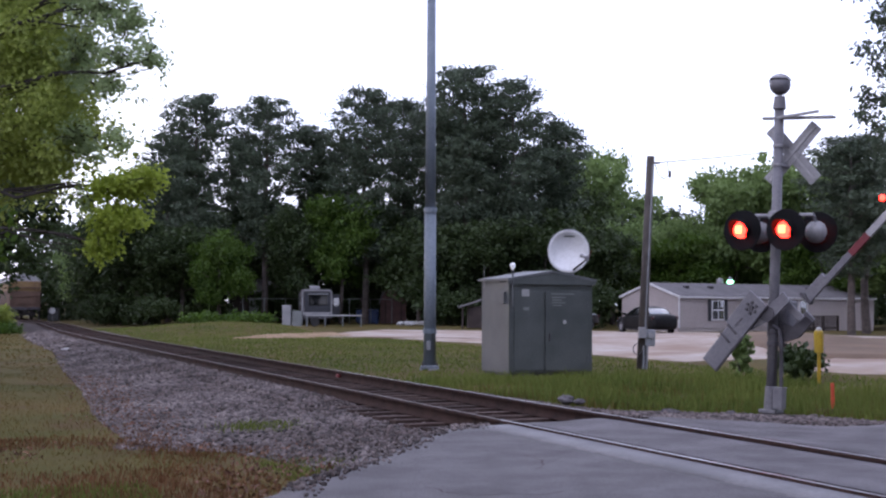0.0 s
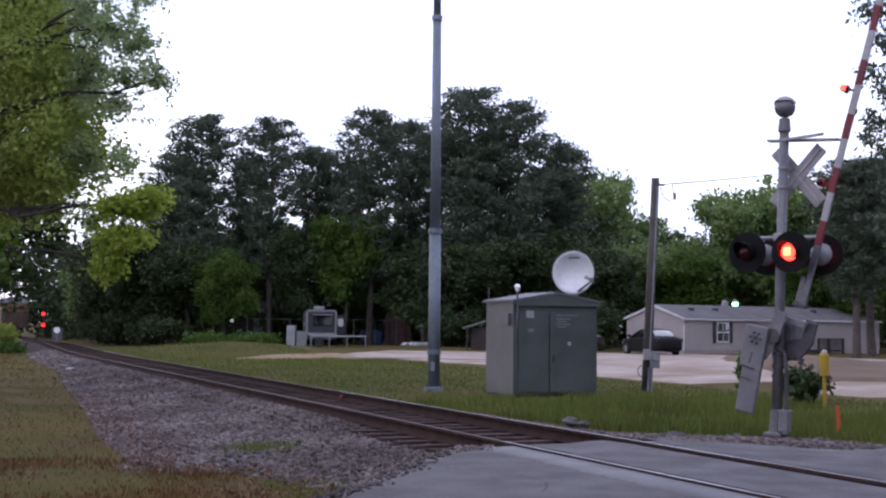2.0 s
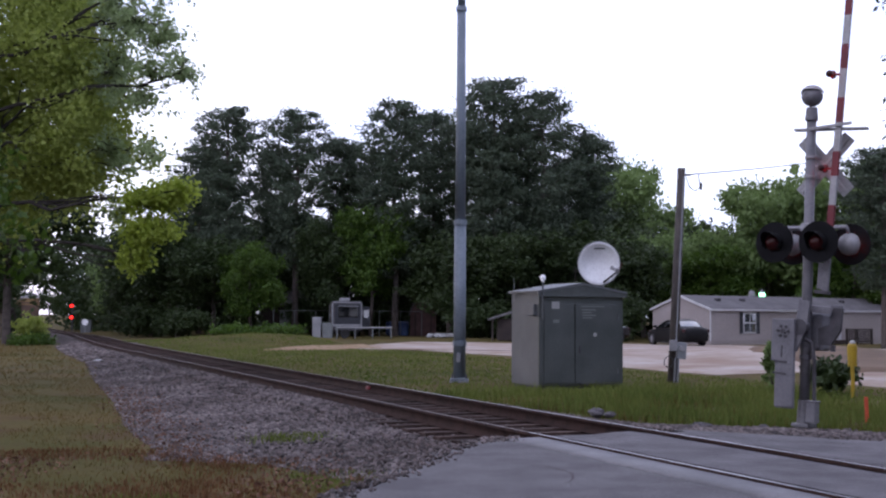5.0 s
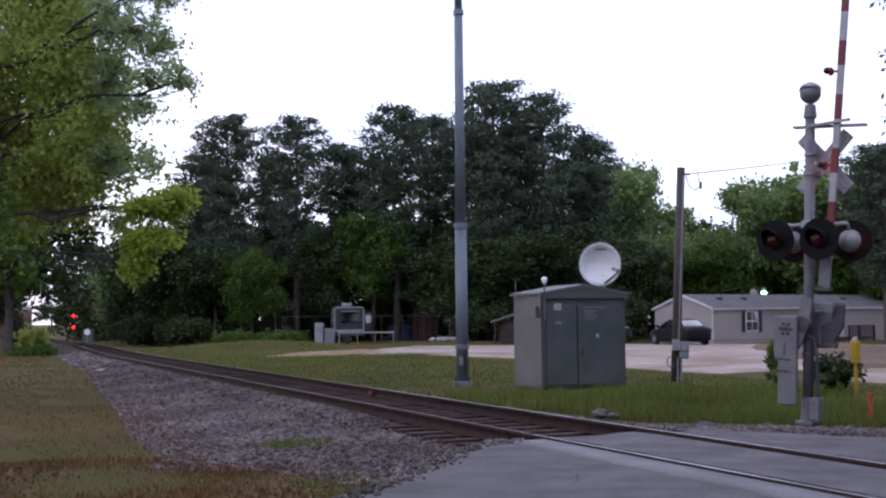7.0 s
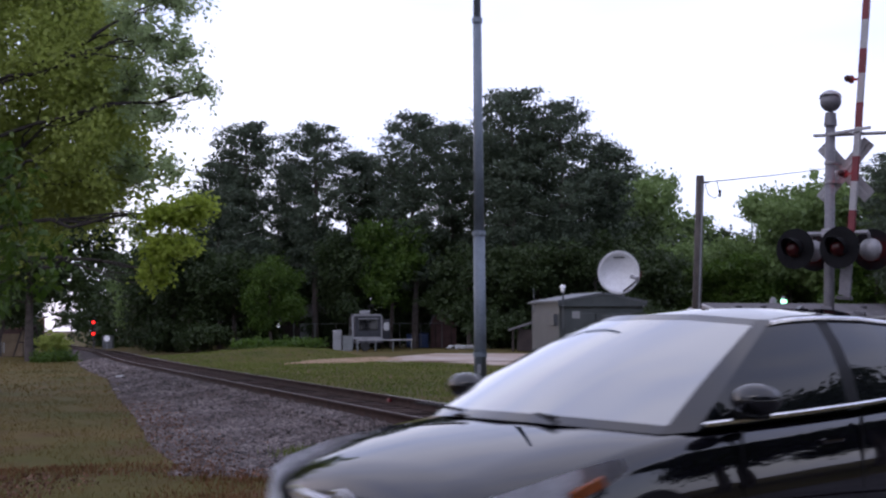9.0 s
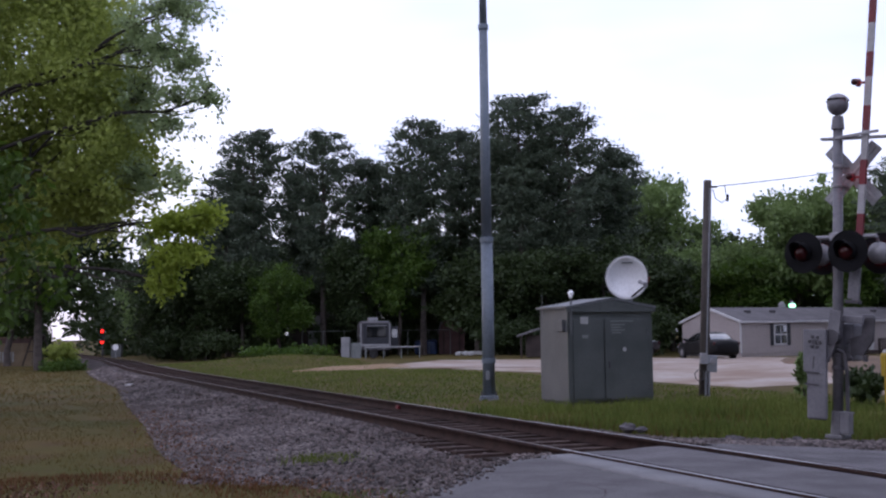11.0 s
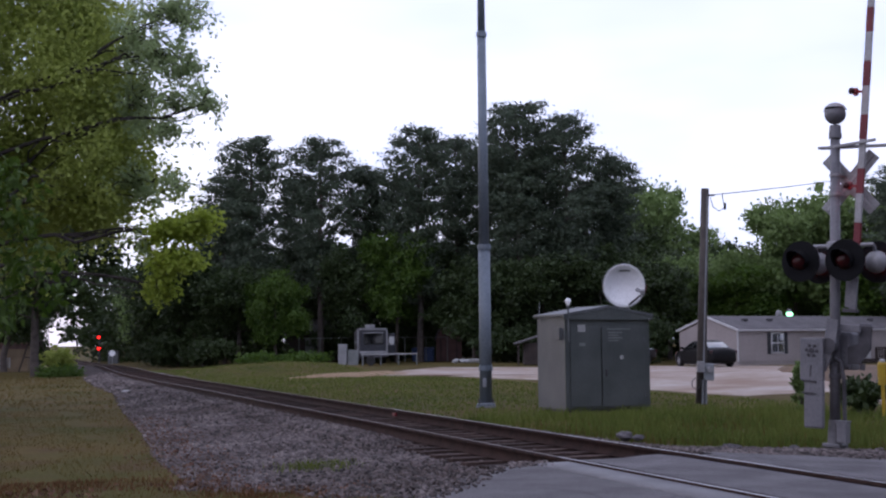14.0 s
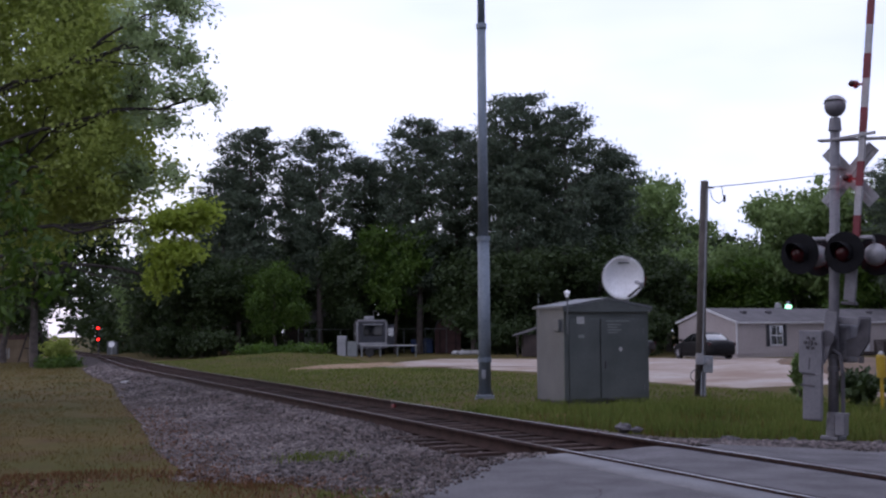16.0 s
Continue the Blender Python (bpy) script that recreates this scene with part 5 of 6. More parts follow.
        for a, b in zip(ang[:-1], ang[1:]):
            q = [(0.285, a), (0.285, b), (0.1205, b), (0.1205, a)]
            bm.faces.new([bm.verts.new((x + r * math.cos(c), s * 0.262, z + r * math.sin(c))) for r, c in q])
        bmesh.ops.remove_doubles(bm, verts=bm.verts, dist=0.001)
        bmesh.ops.solidify(bm, geom=bm.faces[:], thickness=0.012)
        part("backboard", bm, "black_paint", lamp, "round black backboard")
        bm = B()
        for j in range(15):
            a, b = math.radians(-40 + 260 * j / 15), math.radians(-40 + 260 * (j + 1) / 15)
            r = 0.135
            q = [(x + r * math.cos(a), s * 0.28, z + r * math.sin(a)), (x + r * math.cos(b), s * 0.28, z + r * math.sin(b)),
                 (x + r * math.cos(b), s * (0.38 + 0.14 * max(0, math.sin(b))), z + r * math.sin(b)), (x + r * math.cos(a), s * (0.38 + 0.14 * max(0, math.sin(a))), z + r * math.sin(a))]
            bm.faces.new([bm.verts.new(c) for c in q])
        bmesh.ops.remove_doubles(bm, verts=bm.verts, dist=0.001)
        bmesh.ops.solidify(bm, geom=bm.faces[:], thickness=0.006)
        part("visor", bm, "black_paint", lamp, "black lamp visor")
        # the lens drum turns in its housing: a lit face and a dark one
        bm = B()
        ball(bm, (0, 0, 0), 0.122, 1, 1, 1, 28, 20)
        bm.normal_update()
        me = bpy.data.meshes.new("lens_drum")
        for f in bm.faces:
            f.material_index = 2 if f.normal.y < -0.86 else 1 if f.normal.y < -0.2 else 0
            f.smooth = True
        bm.to_mesh(me)
        bm.free()
        me.materials.append(M["red_lens"])
        me.materials.append(M["lamp_lit"])
        me.materials.append(M["lamp_core"])
        drum = new("lens_drum", me)
        drum.parent = lamp
        drum["label"] = "round red lamp lens"
        drum.matrix_basis = pose(x, s * 0.262, z)
        if s < 0:
            LAMPS.append((drum, x, s * 0.262, z))
    # gate machine
    gm = part("gate_machine", box(B(), (0.02, 0.22, 1.30), (0.34, 0.28, 0.52), 0.03), "mast_paint", t, "grey gate machine case")
    part("machine_door", box(B(), (0.02, 0.07, 1.30), (0.28, 0.02, 0.44), 0.01), "mast_paint", gm)
    part("shaft", rod(B(), (0, -0.20, 1.36), (0, 0.45, 1.36), 0.045, 0.045, 12), "dark_steel", gm)
    g = part("gate", rod(B(), (0, -0.22, 0), (0, -0.1, 0), 0.11, 0.11, 16), "dark_steel", t, "gate arm with counterweights, raised")
    g.matrix_basis = pose(0, 0, 1.36)
    GATE = g
    # counterweights: flat plates bolted to a cranked arm
    part("crank_plate", prism(B(), [(-0.30, -0.34), (-0.02, -0.34), (0.10, 0.02), (0.12, 0.36), (-0.04, 0.38), (-0.06, 0.10), (-0.14, 0.0), (-0.34, 0.02)], -0.20, -0.165), "mast_paint", g)
    w1 = part("counterweight", box(B(), (-0.20, -0.235, -0.20), (0.34, 0.06, 0.58), 0.012, pose(0, 0, 0, 0, -4)), "mast_paint", g, "grey counterweight plate")
    part("counterweight", box(B(), (-0.13, -0.235, -0.80), (0.29, 0.07, 0.66), 0.03, pose(0, 0, 0, 0, -4)), "mast_paint", g, "grey counterweight plate")
    for j in range(6):
        a = j * math.pi / 3
        part("bolt", rod(B(), (-0.20 + 0.075 * math.cos(a), -0.262, -0.08 + 0.075 * math.sin(a)), (-0.20 + 0.075 * math.cos(a), -0.285, -0.08 + 0.075 * math.sin(a)), 0.022, 0.022, 6), "dark_steel", w1)
    part("bolt", rod(B(), (-0.20, -0.262, -0.08), (-0.20, -0.29, -0.08), 0.035, 0.035, 8), "dark_steel", w1)
    part("slot", box(B(), (-0.20, -0.267, -0.36), (0.02, 0.01, 0.16)), "dark_steel", w1)
    for z in (-0.50, -0.66):
        part("bar", box(B(), (-0.20, -0.28, z), (0.20, 0.012, 0.025)), "dark_steel", g)
    # arm bracket and arm
    part("arm_bracket", prism(B(), [(0.06, -0.22), (0.34, -0.22), (0.46, 0.0), (0.46, 0.30), (0.34, 0.30), (0.30, 0.06), (0.10, -0.02)], 0.06, 0.12), "dark_steel", g, "dark cranked arm bracket")
    part("rear_plate", box(B(), (0.36, 0.12, 0.16), (0.17, 0.05, 0.36), 0.01), "mast_paint", g)
    for x in (0.16, 0.36):
        part("stud", box(B(), (x, 0.1, -0.25), (0.05, 0.06, 0.09)), "dark_steel", g)
    part("link_bar", box(B(), (0.22, -0.05, 0.26), (0.3, 0.04, 0.10), 0.01), "mast_paint", g)
    part("arm_clamp", box(B(), (0.20, -0.02, 0.50), (0.20, 0.10, 0.05), 0.008), "dark_steel", g)
    part("arm_saddle", box(B(), (0.17, 0.0, 0.72), (0.10, 0.09, 0.36), 0.01), "mast_paint", g)
    arm = part("gate_arm", box(B(), (0.235, -0.02, 0.93), (0.095, 0.05, 0.86), 0.01), "mast_paint", g, "bare grey arm butt")
    z = 1.36
    while z < 8.2:
        part("red_band", box(B(), (0.235, -0.02, z + 0.17), (0.098, 0.045, 0.34), 0.006), "red_paint", arm, "red reflective band")
        part("white_band", box(B(), (0.235, -0.02, z + 0.34 + 0.20), (0.095, 0.043, 0.40), 0.006), "white_paint", arm, "whitish band")
        z += 0.74
    for z in (2.20, 3.50):
        lamp = part("gate_lamp", box(rod(B(), (0.115, -0.03, z), (0.08, -0.03, z), 0.055, 0.06, 12), (0.15, -0.03, z), (0.09, 0.03, 0.03)), "red_paint", g, "small red gate lamp")
        ln_ = part("lens_drum", ball(B(), (0, 0, 0), 0.048, 1, 1, 1, 16, 12), "red_lens", lamp)
        ln_.data.materials.append(M["lamp_lit"])
        for p in ln_.data.polygons:
            p.material_index = 1 if p.normal.y < -0.4 else 0
        ln_.matrix_basis = pose(0.08, -0.115, z)
        LAMPS.append((ln_, 0.08, -0.115, z))
    return t


crossing_signal()


def marker_post():
    t = thing("marker_post", pose(8.40, 24.0, gz(8.4, 24) + 0.02), "yellow plastic buried-cable marker post with domed head", "marker post")
    part("stake", box(B(), (0, 0, 0.35), (0.07, 0.05, 0.8), 0.01), "yellow", t)
    part("head", rod(B(), (0, 0, 0.62), (0, 0, 1.02), 0.09, 0.10, 16), "yellow", t, smooth=False)
    part("dome", ball(B(), (0, 0, 1.02), 0.096, 1, 1, 0.9), "yellow", t, smooth=True)
    part("cap", ball(B(), (0, -0.02, 1.10), 0.06, 1, 1, 0.8), "label_white", t, "pale worn cap", True)
    s = tagged(part("survey_stake", box(B(), (0, 0, 0.15), (0.055, 0.02, 0.62), 0.003), "orange", None), "orange-red survey stake in the verge", "stake")
    s.matrix_basis = pose(6.19, 17.1, gz(6.19, 17.1) + 0.02, 2, -3, 10)
    d = tagged(part("clod", ball(B(), (0, 0, 0.02), 0.24, 1.3, 1, 0.35), "litter", None), "small heap of brown soil round the stake", "soil")
    d.matrix_basis = pose(6.15, 17.15, gz(6.2, 17.1))


marker_post()


# ---- across the drive ----
def mobile_home():
    L, W, Hh = 19.0, 5.6, 2.48
    t = thing("mobile_home", pose(17.19, 75.0, -0.62, 0, 0, 30.0), "beige vinyl-sided mobile home with low grey roof and white trim", "house")
    part("skirting", box(B(), (L / 2, W / 2, 0.22), (L - 0.06, W - 0.06, 0.5)), "siding", t)
    bm = B()
    k = 14
    for i in range(k):
        z = 0.46 + (Hh - 0.46) * i / k
        dz = (Hh - 0.46) / k
        prism(bm, [(-0.012, z), (0.1, z), (0.1, z + dz), (0.0, z + dz)], 0.0, L, "x")
    part("front_siding", bm, "siding", t)
    peak = 0.85
    part("end_wall", prism(B(), [(0.02, 0.46), (W, 0.46), (W, Hh), (W / 2, Hh + peak), (0.02, Hh)], 0.0, 0.1, "x"), "siding", t)
    part("end_wall", prism(B(), [(0.02, 0.46), (W, 0.46), (W, Hh), (W / 2, Hh + peak), (0.02, Hh)], L - 0.1, L, "x"), "siding", t)
    part("back_wall", box(B(), (L / 2, W - 0.05, (Hh + 0.46) / 2), (L - 0.21, 0.1, Hh - 0.46)), "siding", t)
    rf = part("roof", prism(B(), [(-0.14, Hh - 0.03), (W / 2, Hh + peak + 0.02), (W + 0.14, Hh - 0.03), (W + 0.14, Hh + 0.05), (W / 2, Hh + peak + 0.11), (-0.14, Hh + 0.05)], -0.1, L + 0.2, "x"), "roofing", t, "low grey shingle roof")
    part("eave_trim", box(B(), (L / 2, -0.16, Hh - 0.03), (L + 0.22, 0.035, 0.12)), "trim_white", t)
    part("rake_trim", prism(B(), [(-0.16, Hh - 0.08), (W / 2, Hh + peak - 0.03), (W + 0.16, Hh - 0.08), (W + 0.16, Hh + 0.06), (W / 2, Hh + peak + 0.12), (-0.16, Hh + 0.06)], -0.135, -0.105, "x"), "trim_white", t)
    for x in (2.2, 4.4, 14.0):
        part("roof_vent", box(B(), (x, W * 0.3, Hh + peak * 0.62 + 0.12), (0.35, 0.3, 0.22), 0.03), "dark_steel", rf)
    for x in (3.4, 9.2):
        w = part("window", box(B(), (x, -0.03, 1.62), (1.12, 0.07, 1.36), 0.01), "trim_white", t, "white double-hung window")
        for dx in (-0.265, 0.265):
            for z in (1.31, 1.94):
                part("pane", box(B(), (x + dx, -0.068, z), (0.46, 0.01, 0.54)), "window_glass", w)
        for dx in (-0.74, 0.74):
            sh = part("shutter", box(B(), (x + dx, -0.035, 1.62), (0.28, 0.04, 1.4), 0.006), "shutter", t, "black louvred shutter")
            for j in range(10):
                part("louvre", box(B(), (x + dx, -0.058, 1.05 + j * 0.127), (0.21, 0.012, 0.05)), "shutter", sh)
    d = part("door", box(B(), (11.5, -0.03, 1.45), (0.95, 0.06, 1.98), 0.01), "trim_white", t, "white front door")
    part("pane", box(B(), (11.5, -0.065, 1.55), (0.55, 0.012, 1.4)), "window_glass", d)
    part("corner_trim", box(B(), (-0.015, -0.03, (Hh + 0.46) / 2), (0.09, 0.05, Hh - 0.5)), "trim_white", t)
    s = thing("porch_steps", t.matrix_basis @ pose(11.3, 0, 0), "dark wooden porch with steps and lattice rail at the door", "porch")
    part("deck", box(B(), (0.9, -0.75, 0.42), (2.6, 1.4, 0.10)), "wood_dark", s)
    for i in range(4):
        part("step", box(B(), (-0.55 - 0.28 * i, -0.75, 0.34 - 0.11 * i), (0.3, 1.2, 0.05)), "wood_dark", s)
    for i in range(15):
        part("picket", box(B(), (-0.25 + 0.17 * i, -1.42, 0.74), (0.085, 0.03, 0.95)), "wood_dark", s)
    part("rail", box(B(), (0.9, -1.42, 1.24), (2.6, 0.07, 0.06)), "wood_dark", s)
    for x in (-0.35, 2.15):
        for y in (-1.40, -0.1):
            part("post", box(B(), (x, y, 0.55), (0.1, 0.1, 1.35)), "wood_dark", s)
    return t


def yard_light():
    x, y = 24.08, 88.0
    t = thing("yard_light", pose(x, y, -0.5), "lit greenish-white yard lamp on a wooden pole behind the house", "yard lamp")
    part("pole", rod(B(), (0, 0.35, -0.3), (0, 0.35, 4.0), 0.12, 0.1, 10), "post_wood", t)
    part("arm", path_rod(B(), [(0, 0.3, 3.75), (0, 0.0, 3.85)], 0.03, 0.03, 8), "galv", t)
    part("hood", rod(B(), (0, 0, 3.72), (0, 0, 3.95), 0.2, 0.08, 14), "galv", t)
    part("globe", ball(B(), (0, 0, 3.58), 0.24, 1, 1, 0.9), "yard_glow", t, "glowing greenish globe", True)
    d = thing("small_dish", pose(23.3, 88.0, -0.42), "small grey satellite dish on a pole behind the house", "satellite dish")
    part("pole", rod(B(), (0, 0, -0.2), (0, 0, 3.4), 0.04, 0.04, 8), "galv", d)
    part("reflector", ball(B(), (0, 0, 3.45), 0.34, 0.8, 0.15, 1.1), "silver", d, smooth=True)


mobile_home()
yard_light()


def camper():
    t = thing("camper", pose(-7.0, 87, gz(-7, 87) + 0.02, 0, 0, 8), "white camping trailer with dark front window and roof unit", "camper trailer")
    part("body", prism(B(), [(-1.15, 0.55), (1.1, 0.5), (1.12, 2.3), (1.0, 2.62), (-1.02, 2.66), (-1.2, 2.3)], 0.0, 4.6), "roofing", t)
    for x in (-1.1, 1.04):
        part("corner_trim", box(B(), (x, -0.05, 1.55), (0.10, 0.08, 1.9), 0.02), "camper_white", t, "pale corner trim")
    part("top_trim", box(B(), (-0.02, -0.05, 2.56), (2.0, 0.08, 0.10), 0.02), "camper_white", t, "pale roof edge")
    part("front_panel", box(B(), (0.02, -0.03, 1.55), (1.9, 0.05, 1.75), 0.05), "shutter", t, "dark ribbed front")
    part("front_window", box(B(), (0.05, -0.07, 1.85), (1.45, 0.05, 0.8), 0.05), "car_tint", t)
    part("visor", box(B(), (0.05, -0.14, 2.28), (1.5, 0.12, 0.06), 0.01), "camper_white", t)
    part("lower_band", box(B(), (0.0, -0.08, 0.85), (2.15, 0.10, 0.16), 0.03), "camper_white", t)
    part("bumper", box(B(), (0.0, -0.2, 0.55), (2.2, 0.2, 0.14), 0.03), "dark_steel", t)
    part("roof_unit", box(B(), (-0.15, 1.2, 2.78), (0.75, 0.9, 0.26), 0.06), "camper_white", t)
    part("side_stripe", box(B(), (-1.2, 1.8, 1.6), (0.03, 3.2, 0.25)), "label_grey", t)
    for y in (2.6, 3.4):
        for x in (-1.0, 1.0):
            part("wheel", rod(B(), (x - 0.1, y, 0.33), (x + 0.1, y, 0.33), 0.33, 0.33, 20), "tyre", t)
    part("slide_out", box(B(), (1.42, 1.6, 1.5), (0.6, 1.8, 1.5), 0.03), "shutter", t)
    part("side_window", box(B(), (1.45, 0.69, 1.7), (0.4, 0.02, 0.6)), "window_glass", t)
    part("hitch", path_rod(B(), [(0.7, 0, 0.5), (0, -1.0, 0.45), (-0.7, 0, 0.5)], 0.04, 0.04, 6), "dark_steel", t)
    part("jack", rod(B(), (0, -0.95, 0.0), (0, -0.95, 0.55), 0.04, 0.04, 8), "dark_steel", t)
    u = thing("flat_trailer", pose(-5.3, 80, gz(-5.3, 80) + 0.02, 0, 0, 3), "low flat trailer frame with pale rails parked before the camper", "trailer")
    part("deck", box(B(), (0, 0.8, 0.70), (3.6, 1.5, 0.03)), "shutter", u)
    for y in (0.0, 1.6):
        part("rail", box(B(), (0, y, 0.76), (3.85, 0.05, 0.06)), "label_white", u)
    for x in (-1.85, -0.6, 0.6, 1.85):
        part("leg", box(B(), (x, 0.0, 0.35), (0.06, 0.06, 0.72)), "label_grey", u)
        part("leg", box(B(), (x, 1.6, 0.35), (0.06, 0.06, 0.72)), "label_grey", u)
    part("wheel", rod(B(), (-1.3, 0.1, 0.3), (-1.3, 0.3, 0.3), 0.3, 0.3, 18), "tyre", u)
    part("wheel", rod(B(), (-1.3, 1.3, 0.3), (-1.3, 1.5, 0.3), 0.3, 0.3, 18), "tyre", u)
    f = thing("old_fridge", pose(-8.95, 84, gz(-8.95, 84)), "old white upright fridge standing outdoors", "fridge")
    part("body", box(B(), (0, 0.3, 0.75), (0.62, 0.6, 1.5), 0.03), "camper_white", f)
    part("door", box(B(), (0, -0.02, 0.75), (0.6, 0.05, 1.42), 0.02), "camper_white", f)
    part("handle", box(B(), (0.22, -0.07, 0.95), (0.03, 0.04, 0.3)), "label_grey", f)
    part("crate", box(B(), (0.75, 0.3, 0.55), (0.7, 0.5, 1.1), 0.02), "label_grey", f)


def sheds():
    t = thing("barn_shed", pose(-1.5, 95, gz(-1.5, 95)), "small dark red garden shed with rounded barn roof", "shed")
    out = [(-1.05, 0), (1.05, 0), (1.05, 1.75), (0.85, 2.35), (0.45, 2.8), (0, 2.95), (-0.45, 2.8), (-0.85, 2.35), (-1.05, 1.75)]
    part("body", prism(B(), out, 0, 2.6), "barn_red", t)
    part("roof", prism(B(), [(1.18, 1.7), (0.96, 2.42), (0.5, 2.92), (0, 3.08), (-0.5, 2.92), (-0.96, 2.42), (-1.18, 1.7), (-1.08, 1.7), (-0.88, 2.36), (-0.46, 2.81), (0, 2.97), (0.46, 2.81), (0.88, 2.36), (1.08, 1.7)], -0.15, 2.75), "roofing", t)
    part("door", box(B(), (0, -0.03, 0.95), (1.2, 0.05, 1.8)), "barn_red", t)
    for x in (-0.64, 0.64):
        part("door_trim", box(B(), (x, -0.06, 0.95), (0.08, 0.03, 1.85)), "wood_dark", t)
    h = thing("dark_house", pose(-14.6, 100, gz(-14.6, 100)), "low dark brown house with porch under the pines", "house")
    part("wall", box(B(), (2.6, 2.5, 1.2), (7.2, 4.6, 2.5)), "wood_dark", h)
    part("roof", prism(B(), [(-0.5, 2.35), (2.4, 3.5), (5.3, 2.35), (5.3, 2.5), (2.4, 3.66), (-0.5, 2.5)], -1.5, 6.8, "x"), "roofing", h)
    part("door", box(B(), (1.2, 0.18, 1.0), (0.9, 0.06, 2.0)), "label_grey", h)
    part("window", box(B(), (3.4, 0.18, 1.35), (1.2, 0.06, 1.0)), "window_glass", h)
    for x in (-0.9, 1.9, 4.6, 6.3):
        part("porch_post", box(B(), (x, -0.35, 1.15), (0.12, 0.12, 2.4)), "label_grey", h)
    s = thing("lean_to", pose(4.6, 76, gz(4.6, 76)), "dark open lean-to shed with sloping roof", "shed")
    part("roof", prism(B(), [(-1.5, 1.35), (1.6, 2.35), (1.6, 2.45), (-1.5, 1.45)], 0, 3), "roofing", s)
    part("wall", box(B(), (0.4, 1.6, 0.75), (2.6, 2.4, 1.4)), "wood_dark", s)
    for x in (-1.3, 1.4):
        part("post", box(B(), (x, 0.1, 0.9 if x > 0 else 0.7), (0.1, 0.1, 2.0 if x > 0 else 1.4)), "wood_dark", s)
    b = thing("covered_stack", pose(-3.6, 95, gz(-3.6, 95)), "stack under a blue tarpaulin", "tarpaulin")
    bm = box(B(), (0, 0.5, 0.55), (1.7, 1.2, 1.15), 0.15)
    for v in bm.verts:
        v.co += Vector((0.06 * math.sin(v.co.x * 9), 0, 0.08 * math.sin(v.co.x * 5 + v.co.y * 4)))
    part("tarp", bm, "tarp", b)
    rng = random.Random(3)
    for i in range(9):
        bm = ball(B(), (0, 0, 0.12), 0.24, 1.2, 1, 0.75, 10, 7)
        for v in bm.verts:
            v.co *= rng.uniform(0.8, 1.15)
        x, y = -0.9 + i * 0.22 + rng.uniform(-0.1, 0.1), 85 + rng.uniform(-0.8, 0.8)
        tagged(part("boulder", bm, "label_white", None), "pale boulder at the edge of the drive", "rock", "row of pale boulders").matrix_basis = pose(x, y, gz(x, y), 0, 0, i * 60)
    f = thing("mesh_fence", pose(-13.5, 94, gz(-13.5, 94)), "wire mesh fence with steel posts before the dark house", "fence")
    for i in range(8):
        part("post", rod(B(), (i * 1.7, 0, -0.2), (i * 1.7, 0, 2.0), 0.035, 0.035, 6), "label_grey", f)
    part("top_rail", rod(B(), (0, 0, 1.95), (11.9, 0, 1.95), 0.025, 0.025, 6), "label_grey", f)


def yard():
    x, y = -31.6, 81.0
    t = thing("play_house", pose(x, y, gz(x, y), 0, 0, 12), "tan wooden garden playhouse with white barred window", "playhouse")
    part("wall", box(B(), (-0.6, 1, 1.0), (3.2, 2.0, 2.0)), "tan_wood", t)
    part("roof", prism(B(), [(-2.5, 1.95), (-0.6, 2.9), (1.3, 1.95), (1.3, 2.05), (-0.6, 3.0), (-2.5, 2.05)], -0.2, 2.2), "label_grey", t)
    part("beam", box(B(), (-0.6, -0.02, 1.75), (3.1, 0.06, 0.35)), "barn_red", t)
    for i in range(7):
        part("baluster", box(B(), (-1.2 + i * 0.17, -0.05, 0.62), (0.08, 0.04, 0.7)), "label_white", t)
    s = thing("swing_frame", pose(-29.9, 79.5, gz(-29.9, 79.5)), "wooden A-frame of a garden swing", "swing")
    for dx in (-0.7, 0.7):
        part("leg", rod(B(), (dx, 0, -0.1), (0, 0, 2.1), 0.06, 0.06, 6), "wood_dark", s)
        part("leg", rod(B(), (dx, 2.2, -0.1), (0, 2.2, 2.1), 0.06, 0.06, 6), "wood_dark", s)
    part("top_beam", rod(B(), (0, -0.2, 2.1), (0, 2.4, 2.1), 0.06, 0.06, 6), "wood_dark", s)
    part("brace", rod(B(), (-0.35, 0, 1.0), (0.35, 0, 1.0), 0.04, 0.04, 6), "wood_dark", s)


camper()
sheds()
yard()


